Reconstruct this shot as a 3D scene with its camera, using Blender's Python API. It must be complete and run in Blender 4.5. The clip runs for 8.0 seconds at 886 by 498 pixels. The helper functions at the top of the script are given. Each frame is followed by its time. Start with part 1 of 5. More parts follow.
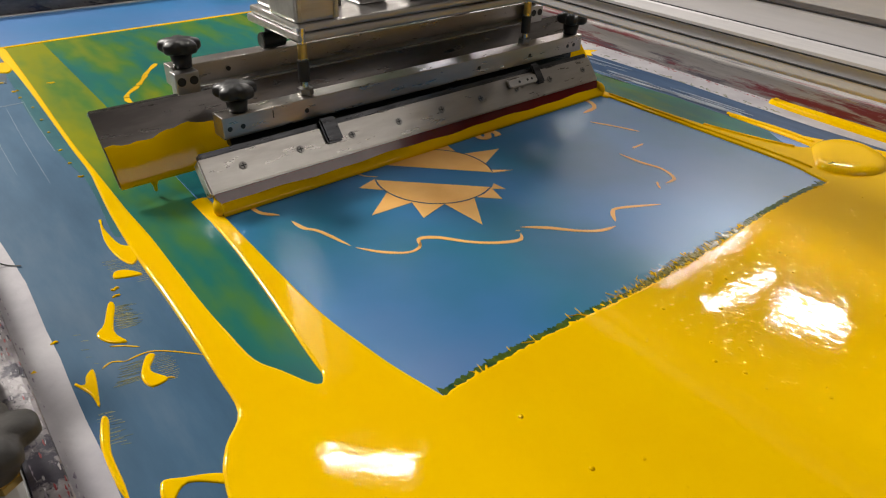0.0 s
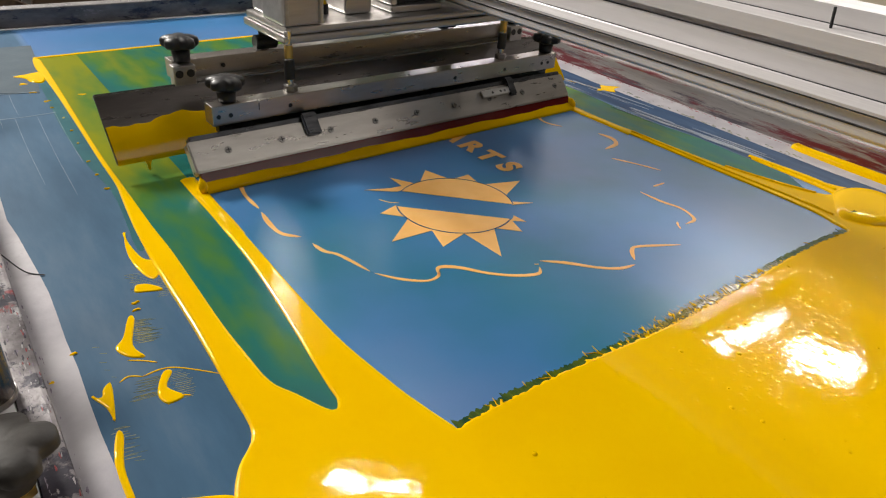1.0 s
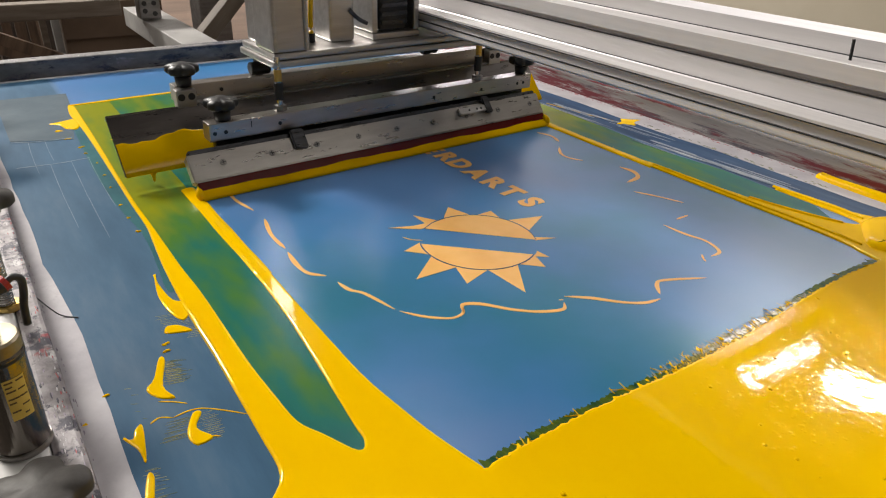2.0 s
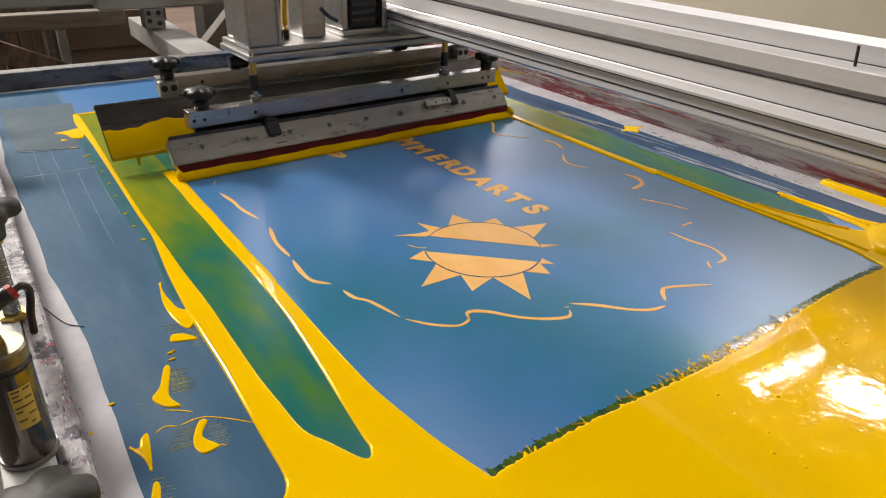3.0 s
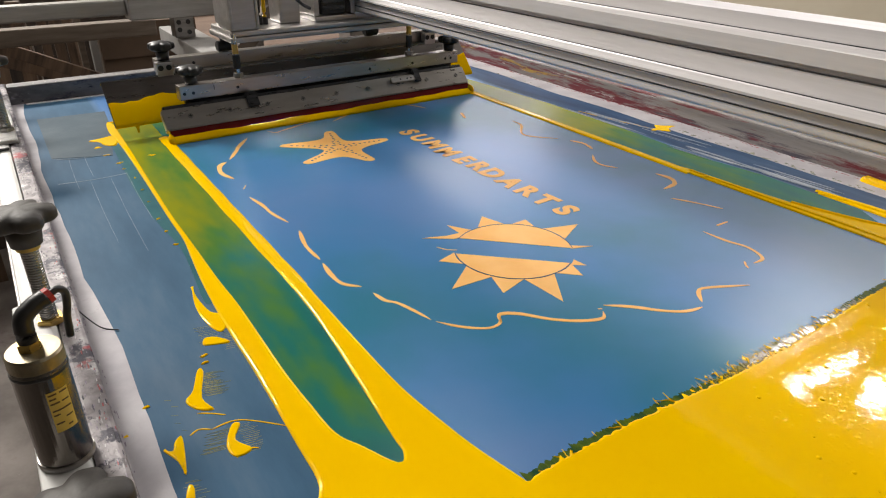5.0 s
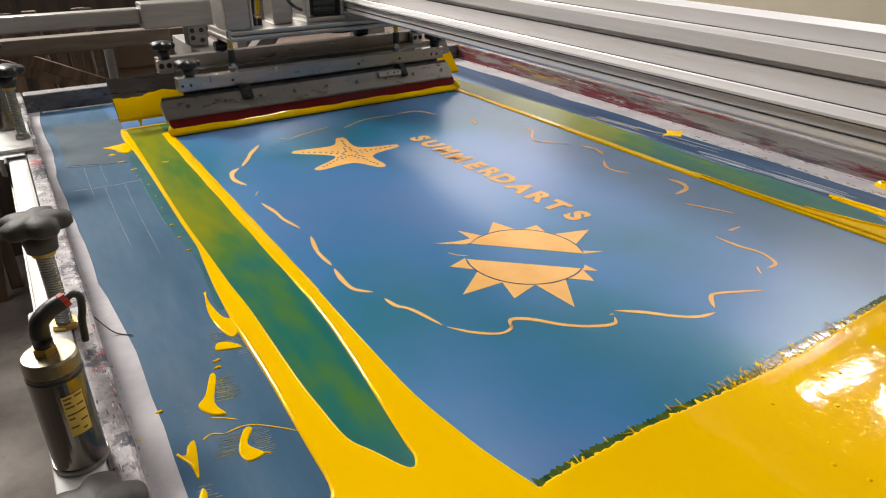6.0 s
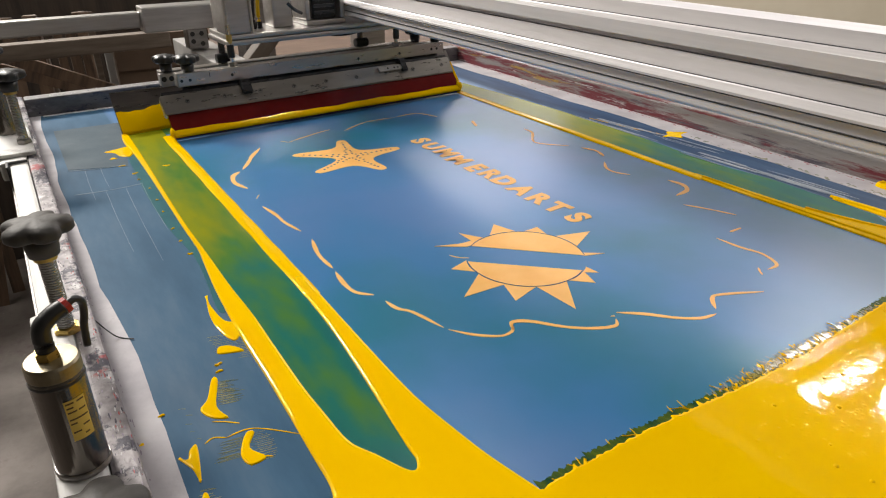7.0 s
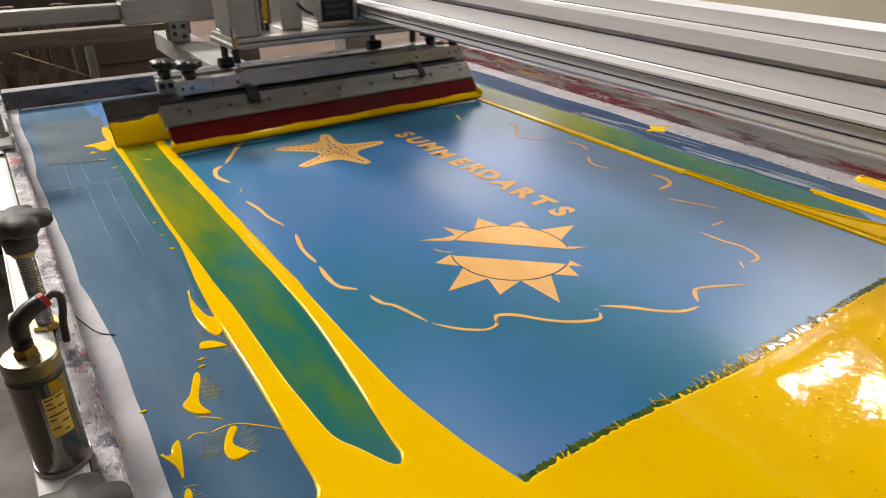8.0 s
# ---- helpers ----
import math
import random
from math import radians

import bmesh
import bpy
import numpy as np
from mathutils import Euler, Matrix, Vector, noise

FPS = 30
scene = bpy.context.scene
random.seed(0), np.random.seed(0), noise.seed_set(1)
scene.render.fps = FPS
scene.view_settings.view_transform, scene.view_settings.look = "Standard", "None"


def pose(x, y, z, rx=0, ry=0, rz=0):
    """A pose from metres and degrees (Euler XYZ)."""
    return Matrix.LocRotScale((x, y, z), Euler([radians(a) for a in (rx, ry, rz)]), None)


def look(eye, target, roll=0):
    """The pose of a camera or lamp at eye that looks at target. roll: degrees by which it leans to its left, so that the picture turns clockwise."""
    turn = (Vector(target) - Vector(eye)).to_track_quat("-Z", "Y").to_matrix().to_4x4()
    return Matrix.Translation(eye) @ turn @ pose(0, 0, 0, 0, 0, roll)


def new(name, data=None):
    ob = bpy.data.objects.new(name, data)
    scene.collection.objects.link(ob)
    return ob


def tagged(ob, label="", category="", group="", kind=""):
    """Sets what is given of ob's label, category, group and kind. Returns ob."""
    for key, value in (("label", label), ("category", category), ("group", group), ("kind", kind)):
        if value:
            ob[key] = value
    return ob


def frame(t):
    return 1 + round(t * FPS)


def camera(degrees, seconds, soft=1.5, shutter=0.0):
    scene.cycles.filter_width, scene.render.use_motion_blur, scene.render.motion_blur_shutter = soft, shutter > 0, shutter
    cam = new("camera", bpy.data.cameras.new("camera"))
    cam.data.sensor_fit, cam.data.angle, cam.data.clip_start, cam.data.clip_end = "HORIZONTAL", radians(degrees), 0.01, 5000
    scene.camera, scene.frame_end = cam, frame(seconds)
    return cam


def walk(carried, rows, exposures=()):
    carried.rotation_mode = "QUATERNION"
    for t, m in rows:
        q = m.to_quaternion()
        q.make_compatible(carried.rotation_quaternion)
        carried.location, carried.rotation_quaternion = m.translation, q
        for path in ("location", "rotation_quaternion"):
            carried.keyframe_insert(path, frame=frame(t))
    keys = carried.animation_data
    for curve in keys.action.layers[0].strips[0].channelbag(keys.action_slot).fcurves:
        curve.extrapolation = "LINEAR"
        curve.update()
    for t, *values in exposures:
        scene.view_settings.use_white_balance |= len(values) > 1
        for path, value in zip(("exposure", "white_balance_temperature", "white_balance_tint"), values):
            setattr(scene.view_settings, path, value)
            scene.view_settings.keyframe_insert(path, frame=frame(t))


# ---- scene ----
cam = camera(66.6, 8.0, soft=1.1, shutter=0.5)
PATH = [
    (0, (0.013, -0.007, 1.232), (1.092, 1.281, 0.149), 2.2),
    (0.5, (0.01, -0.006, 1.235), (1.075, 1.309, 0.168), 1.9),
    (0.63, (0.01, -0.006, 1.235), (1.075, 1.311, 0.171), 2.0),
    (0.8, (0.008, -0.002, 1.237), (1.081, 1.335, 0.207), 4.2),
    (1, (0.007, -0.001, 1.237), (1.083, 1.338, 0.212), 4.5),
    (1.12, (0.006, -0.001, 1.239), (1.084, 1.343, 0.221), 4.4),
    (1.25, (0.005, -0.002, 1.241), (1.086, 1.354, 0.248), 4.1),
    (1.5, (0.004, -0.002, 1.243), (1.088, 1.368, 0.27), 3.9),
    (2, (0.005, -0.002, 1.243), (1.05, 1.418, 0.299), 2.4),
    (3.5, (0.003, 0.001, 1.242), (1.043, 1.438, 0.318), 2.0),
    (4, (0.003, 0.003, 1.24), (1.019, 1.454, 0.311), 1.5),
    (4.5, (0.003, 0.005, 1.238), (1.0, 1.472, 0.314), 0.9),
    (6, (0.002, 0.004, 1.238), (0.961, 1.511, 0.339), -0.1),
    (6.5, (0.002, 0.003, 1.239), (0.957, 1.515, 0.343), -0.2),
    (7, (0.002, 0.004, 1.239), (0.96, 1.515, 0.344), -0.4),
    (7.5, (0.002, 0.005, 1.237), (0.981, 1.499, 0.338), -0.1),
    (8, (0.003, 0.004, 1.238), (0.994, 1.485, 0.329), 0.1),
]
walk(cam, [(t, look(eye, target, roll)) for t, eye, target, roll in PATH])

from mathutils import geometry

# ---- light and exposure ----
world = bpy.data.worlds.new("world")
scene.world = world
world.use_nodes = True
world.node_tree.nodes["Background"].inputs[0].default_value = (0.75, 0.82, 0.95, 1)
world.node_tree.nodes["Background"].inputs[1].default_value = 0.015
scene.view_settings.exposure = 0.42


def area_lamp(x, y, z, sx, sy, turn, power, colour):
    data = bpy.data.lights.new("ceiling_lamp_light", "AREA")
    data.shape, data.size, data.size_y, data.energy, data.color = "RECTANGLE", sx, sy, power, colour
    ob = new("ceiling_lamp_light", data)
    ob.matrix_world = pose(x, y, z, 0, 0, turn)
    return ob


WARM, LILAC = (1.0, 0.95, 0.88), (0.92, 0.87, 1.0)
# x, y, z, length, width, turn, power, colour
# the lilac panel is added to lay a purple sheen on the mesh
LAMPS = [(3.72, 1.03, 2.98, 0.36, 0.2, -63, 26, WARM), (3.42, 1.43, 2.98, 0.95, 0.05, -6, 11, WARM), (3.8, 1.8, 2.98, 1.1, 0.07, 0, 5, WARM),
         (1.07, 1.70, 2.98, 0.40, 0.07, -45, 7, WARM), (4.95, 4.3, 2.98, 1.9, 5.0, 0, 110, LILAC), (3.4, 5.1, 2.98, 0.9, 1.7, 0, 19, WARM),
         # the last two are unseen fills for the beam's side and the squeegee holder
         (-1.15, 6.0, 4.8, 1.5, 1.2, 0, 590, WARM), (-0.9, 2.0, 2.98, 1.1, 0.9, 0, 20, WARM), (1.5, -1.3, 2.98, 1.6, 0.8, 0, 5, WARM)]
for lx, ly, lz, sx, sy, turn, power, colour in LAMPS:
    area_lamp(lx, ly, lz, sx, sy, turn, power, colour)

# ---- materials ----


def nodes_of(m):
    m.use_nodes = True
    return m.node_tree.nodes, m.node_tree.links, m.node_tree.nodes["Principled BSDF"]


def ramp(nodes, links, fac, stops):
    r = nodes.new("ShaderNodeValToRGB")
    while len(r.color_ramp.elements) < len(stops):
        r.color_ramp.elements.new(0.5)
    for e, (p, c) in zip(r.color_ramp.elements, stops):
        e.position, e.color = p, (*c, 1)
    links.new(fac, r.inputs[0])
    return r.outputs[0]


def noise_tex(nodes, links, coords, scale, detail=4, rough=0.55, stretch=(1, 1, 1)):
    mp = nodes.new("ShaderNodeMapping")
    mp.inputs["Scale"].default_value = stretch
    links.new(coords, mp.inputs[0])
    n = nodes.new("ShaderNodeTexNoise")
    n.inputs["Scale"].default_value, n.inputs["Detail"].default_value, n.inputs["Roughness"].default_value = scale, detail, rough
    links.new(mp.outputs[0], n.inputs["Vector"])
    return n.outputs["Fac"]


def material(name, stops, scale=20, rough=0.5, metal=0.0, bump=0.0, bump_scale=150, stretch=(1, 1, 1), rough_var=0.1, coat=0.0, stains=None, spec=0.5, dist=0.002):
    """Colour from a noise ramp, a second fine noise on roughness and relief, and optional stains as (scale, low, high, colour)."""
    m = bpy.data.materials.new(name)
    nodes, links, bsdf = nodes_of(m)
    co = nodes.new("ShaderNodeTexCoord").outputs["Object"]
    col = ramp(nodes, links, noise_tex(nodes, links, co, scale, 5, 0.6, stretch), stops)
    for s_scale, low, high, colour in stains or ():
        f = ramp(nodes, links, noise_tex(nodes, links, co, s_scale, 9, 0.72, stretch), [(low, (0, 0, 0)), (high, (1, 1, 1))])
        mix = nodes.new("ShaderNodeMix")
        mix.data_type = "RGBA"
        links.new(f, mix.inputs[0])
        links.new(col, mix.inputs[6])
        mix.inputs[7].default_value = (*colour, 1)
        col = mix.outputs[2]
    links.new(col, bsdf.inputs["Base Color"])
    fine = noise_tex(nodes, links, co, bump_scale, 3, 0.5, stretch)
    mr = nodes.new("ShaderNodeMapRange")
    mr.inputs["To Min"].default_value, mr.inputs["To Max"].default_value = max(0.02, rough - rough_var), min(1, rough + rough_var)
    links.new(noise_tex(nodes, links, co, scale * 2.3, 4, 0.6, stretch), mr.inputs[0])
    links.new(mr.outputs[0], bsdf.inputs["Roughness"])
    bsdf.inputs["Metallic"].default_value = metal
    bsdf.inputs["Coat Weight"].default_value = coat
    bsdf.inputs["Coat Roughness"].default_value = 0.08
    bsdf.inputs["Specular IOR Level"].default_value = spec
    if bump:
        b = nodes.new("ShaderNodeBump")
        b.inputs["Strength"].default_value, b.inputs["Distance"].default_value = bump, dist
        links.new(fine, b.inputs["Height"])
        links.new(b.outputs[0], bsdf.inputs["Normal"])
    return m


def two(a, b):
    return [(0.35, a), (0.65, b)]


ALU = material("brushed_aluminium", two((0.47, 0.455, 0.445), (0.58, 0.565, 0.555)), 9, 0.34, 0.9, 0.05, 400, (1, 12, 12))
BEAM = material("anodised_extrusion", two((0.7, 0.68, 0.685), (0.79, 0.765, 0.77)), 6, 0.4, 0.2, 0.03, 300, (14, 0.6, 14), 0.06)
STEEL = material("dull_steel", two((0.25, 0.24, 0.23), (0.36, 0.34, 0.33)), 14, 0.36, 0.9, 0.08, 260, (1, 6, 6), stains=[(40, 0.6, 0.75, (0.12, 0.11, 0.12))])
HOLDER = material("worn_alloy_holder", two((0.44, 0.41, 0.385), (0.54, 0.51, 0.48)), 12, 0.3, 0.95, 0.08, 240, (1, 5, 5), stains=[(30, 0.68, 0.76, (0.1, 0.11, 0.22))])
DARK = material("dark_oiled_steel", two((0.05, 0.05, 0.055), (0.12, 0.12, 0.13)), 20, 0.3, 0.9, 0.08, 240, (1, 6, 6))
FLOOD = material("smeared_flood_steel", two((0.17, 0.15, 0.145), (0.26, 0.235, 0.225)), 10, 0.3, 0.9, 0.06, 200, (1, 5, 5))
CHROME = material("polished_steel", two((0.55, 0.55, 0.55), (0.62, 0.62, 0.62)), 20, 0.16, 1.0, 0.02, 300, (8, 8, 1))
STAINLESS = material("stainless_tube", two((0.15, 0.135, 0.12), (0.22, 0.2, 0.18)), 10, 0.2, 1.0, 0.04, 300, (10, 10, 1))
CAP = material("dull_brass_cap", two((0.2, 0.165, 0.1), (0.34, 0.3, 0.22)), 40, 0.42, 0.85, 0.08)
BRASS = material("brass", two((0.55, 0.38, 0.1), (0.65, 0.46, 0.16)), 40, 0.3, 0.9, 0.05)
BLACK = material("black_plastic", two((0.012, 0.012, 0.014), (0.03, 0.03, 0.032)), 30, 0.4, 0.0, 0.1, 300)
GREYKNOB = material("dusty_grey_plastic", two((0.035, 0.032, 0.03), (0.085, 0.077, 0.07)), 30, 0.6, 0.0, 0.15, 300)
URETHANE = material("red_urethane", two((0.11, 0.006, 0.006), (0.17, 0.01, 0.009)), 12, 0.2, 0.0, 0.02, 80, coat=0.3)
RUBBER_RED = material("red_collar", two((0.5, 0.02, 0.02), (0.6, 0.04, 0.03)), 30, 0.4)
WHITE = material("dirty_white_paint", two((0.6, 0.59, 0.58), (0.75, 0.74, 0.72)), 8, 0.5, 0.0, 0.12, 120, stains=[(14, 0.6, 0.72, (0.35, 0.33, 0.33))])
# white paint with its tone lowered, so bars at the back render dimmer
GREYBAR = material("dimmed_pale_bar", two((0.24, 0.23, 0.225), (0.36, 0.35, 0.34)), 8, 0.5, 0.0, 0.12, 120, stains=[(14, 0.6, 0.72, (0.16, 0.15, 0.15))])
BORDER = material("white_glue_border", two((0.42, 0.4, 0.435), (0.57, 0.55, 0.575)), 16, 0.5, 0.0, 0.2, 200, stains=[(9, 0.6, 0.7, (0.4, 0.36, 0.4))], spec=0.15)
STAINED = material("ink_stained_frame", two((0.15, 0.13, 0.14), (0.4, 0.37, 0.38)), 45, 0.55, 0.1, 0.6, 120,
                   stains=[(24, 0.52, 0.56, (0.035, 0.03, 0.05)), (15, 0.58, 0.62, (0.6, 0.58, 0.59)), (13, 0.62, 0.66, (0.33, 0.05, 0.06)), (60, 0.6, 0.64, (0.02, 0.02, 0.03))])
STAINED_RED = material("red_stained_frame", two((0.2, 0.185, 0.18), (0.34, 0.32, 0.31)), 22, 0.45, 0.1, 0.6, 90, (1.6, 0.14, 1.6),
                       stains=[(26, 0.54, 0.6, (0.09, 0.08, 0.1)), (17, 0.5, 0.56, (0.16, 0.025, 0.035)), (24, 0.6, 0.64, (0.42, 0.27, 0.05)), (60, 0.6, 0.66, (0.55, 0.53, 0.53))])
STAINED_DARK = material("dark_stained_frame", two((0.09, 0.085, 0.09), (0.24, 0.225, 0.225)), 24, 0.5, 0.1, 0.5, 90, (0.45, 1, 1.2),
                        stains=[(22, 0.52, 0.6, (0.04, 0.045, 0.075)), (34, 0.58, 0.64, (0.36, 0.34, 0.35)), (60, 0.6, 0.64, (0.02, 0.02, 0.03))])
FABRIC_INK = material("peach_open_stencil", two((0.88, 0.46, 0.11), (0.94, 0.53, 0.16)), 25, 0.45, 0.0, 0.25, 1400, dist=0.0004)
LINE_BLUE = material("dark_blue_line", two((0.03, 0.07, 0.16), (0.05, 0.1, 0.2)), 30, 0.4)
YELLOW = material("wet_yellow_ink", two((0.9, 0.525, 0.0), (0.92, 0.565, 0.0)), 6, 0.025, 0.0, 0.16, 60, rough_var=0.015, dist=0.0009, spec=0.2)


def froth_relief(m):
    """Adds fine froth and slow swells to a wet surface."""
    nodes, links, bsdf = nodes_of(m)
    co = nodes.new("ShaderNodeTexCoord").outputs["Object"]
    swell = bsdf.inputs["Normal"].links[0].from_socket
    b = nodes.new("ShaderNodeBump")
    b.inputs["Strength"].default_value, b.inputs["Distance"].default_value = 0.5, 0.0001
    links.new(noise_tex(nodes, links, co, 300, 2, 0.5, (1, 0.6, 1)), b.inputs["Height"])
    links.new(swell, b.inputs["Normal"])
    links.new(b.outputs[0], bsdf.inputs["Normal"])


froth_relief(YELLOW)
YELLOW_THIN = material("thin_yellow_ink", two((0.75, 0.42, 0.0), (0.88, 0.54, 0.005)), 18, 0.16, 0.0, 0.12, 60)
OLIVE = material("green_ink_fringe", two((0.006, 0.05, 0.018), (0.09, 0.13, 0.003)), 90, 0.5, 0.0, 0.3, 420, (1, 0.4, 1), spec=0.12)


def film_material(name, shift, patchy=1.0):
    """Yellow ink over blue emulsion: teal where thin, olive where it lies thicker towards the back of the screen."""
    m = bpy.data.materials.new(name)
    nodes, links, bsdf = nodes_of(m)
    co = nodes.new("ShaderNodeTexCoord").outputs["Object"]
    sep = nodes.new("ShaderNodeSeparateXYZ")
    links.new(co, sep.inputs[0])
    r = nodes.new("ShaderNodeMapRange")
    r.inputs["From Min"].default_value, r.inputs["From Max"].default_value = 0.46, 0.84
    r.inputs["To Min"].default_value, r.inputs["To Max"].default_value = -0.24 + shift, 0.045 + shift
    links.new(sep.outputs[1], r.inputs[0])
    total = r.outputs[0]
    for scale, weight, stretch in ((9, patchy, (1.5, 0.4, 1)), (45, 0.15, (1, 0.4, 1))):
        a = nodes.new("ShaderNodeMath")
        a.operation = "MULTIPLY_ADD"
        links.new(noise_tex(nodes, links, co, scale, 3, 0.5, stretch), a.inputs[0])
        a.inputs[1].default_value = weight
        links.new(total, a.inputs[2])
        total = a.outputs[0]
    col = ramp(nodes, links, total, [(0.42, (0.007, 0.10, 0.12)), (0.55, (0.014, 0.14, 0.11)), (0.64, (0.06, 0.17, 0.03)), (0.78, (0.22, 0.24, 0.004))])
    links.new(col, bsdf.inputs["Base Color"])
    bsdf.inputs["Roughness"].default_value = 0.27
    bsdf.inputs["Specular IOR Level"].default_value = 0.14
    return m


FILM = film_material("thin_green_ink_film", 0.12, 0.7)
FILM_SIDE = film_material("olive_ink_film", 0.37, 0.6)
OUTER = material("dried_teal_film", two((0.008, 0.09, 0.12), (0.02, 0.12, 0.14)), 20, 0.4, 0.0, 0.05, 90, spec=0.15)
SMEAR = material("thin_olive_smear", two((0.12, 0.17, 0.12), (0.3, 0.28, 0.05)), 30, 0.35)
# pale base colour stands in for white glints on bristles and beads
GLINT_PALE = material("pale_glint_ink", two((0.2, 0.22, 0.2), (0.42, 0.4, 0.3)), 200, 0.12, 0.0, 0.1, 500)
GLINT = material("clear_wet_ink", two((0.22, 0.2, 0.06), (0.4, 0.33, 0.08)), 120, 0.06, rough_var=0.03)
FEATHER = material("feathered_thin_ink", two((0.2, 0.24, 0.17), (0.42, 0.38, 0.08)), 60, 0.4)
WIPED = material("wiped_pale_ink", two((0.24, 0.29, 0.38), (0.44, 0.48, 0.54)), 40, 0.22, 0.0, 0.1, 200, (1.5, 0.3, 1))
FAINT = material("faint_scuff", two((0.1, 0.17, 0.24), (0.2, 0.26, 0.33)), 60, 0.5, stretch=(1, 1, 1))
TAPE = material("grey_tape", two((0.055, 0.088, 0.115), (0.08, 0.112, 0.14)), 12, 0.5, 0.0, 0.1, 200, spec=0.12)
CONCRETE = material("stained_concrete", two((0.1, 0.085, 0.075), (0.19, 0.165, 0.15)), 6, 0.75, 0.0, 0.4, 60, stains=[(3, 0.55, 0.7, (0.07, 0.05, 0.045)), (25, 0.66, 0.7, (0.34, 0.3, 0.27))])
PLASTER = material("cream_wall", two((0.5, 0.44, 0.34), (0.56, 0.5, 0.4)), 3, 0.8, 0.0, 0.1, 60, stains=[(5, 0.62, 0.75, (0.4, 0.34, 0.26))])
WALL = material("dull_wall", two((0.13, 0.12, 0.105), (0.18, 0.165, 0.14)), 3, 0.85, 0.0, 0.1, 60, stains=[(5, 0.62, 0.75, (0.24, 0.21, 0.17))])
CEILING = material("grey_ceiling", two((0.14, 0.14, 0.14), (0.19, 0.19, 0.185)), 3, 0.85, 0.0, 0.1, 60)
WOOD = material("old_brown_wood", two((0.05, 0.03, 0.019), (0.14, 0.088, 0.055)), 7, 0.7, 0.0, 0.3, 90, (6, 6, 0.7))
# near-black copy of the brown wood, its colour standing in for shade
SHADE_WOOD = material("shade_black_wood", two((0.016, 0.011, 0.008), (0.045, 0.03, 0.021)), 7, 0.8, 0.0, 0.3, 90, (6, 6, 0.7))
WOOD_PALE = material("pale_dusty_wood", two((0.09, 0.067, 0.05), (0.155, 0.12, 0.092)), 7, 0.7, 0.0, 0.3, 90, (1, 8, 8))
PLY = material("stained_plywood", two((0.1, 0.062, 0.042), (0.15, 0.097, 0.067)), 4, 0.6, 0.0, 0.15, 60, (1, 3, 1), stains=[(6, 0.6, 0.7, (0.45, 0.2, 0.1))])
CARD = material("brown_cardboard", two((0.07, 0.043, 0.026), (0.105, 0.067, 0.043)), 5, 0.8, 0.0, 0.1, 60)
HOSE_Y = material("yellow_hose", two((0.8, 0.5, 0.0), (0.85, 0.55, 0.01)), 20, 0.35)
LABEL = material("amber_label", two((0.75, 0.55, 0.1), (0.82, 0.62, 0.16)), 20, 0.4, 0.0, 0.05, stains=[(20, 0.64, 0.7, (0.5, 0.35, 0.1))])
PRINT_DARK = material("dark_label_print", two((0.1, 0.06, 0.02), (0.14, 0.09, 0.03)), 20, 0.5)
LAMP_GLOW = bpy.data.materials.new("lamp_diffuser")
_n, _l, _b = nodes_of(LAMP_GLOW)
_b.inputs["Emission Color"].default_value, _b.inputs["Emission Strength"].default_value = (1, 0.97, 0.92, 1), 4.0
PANEL_GLOW = LAMP_GLOW.copy()
PANEL_GLOW.name = "panel_diffuser"
PANEL_GLOW.node_tree.nodes["Principled BSDF"].inputs["Emission Strength"].default_value = 0.3


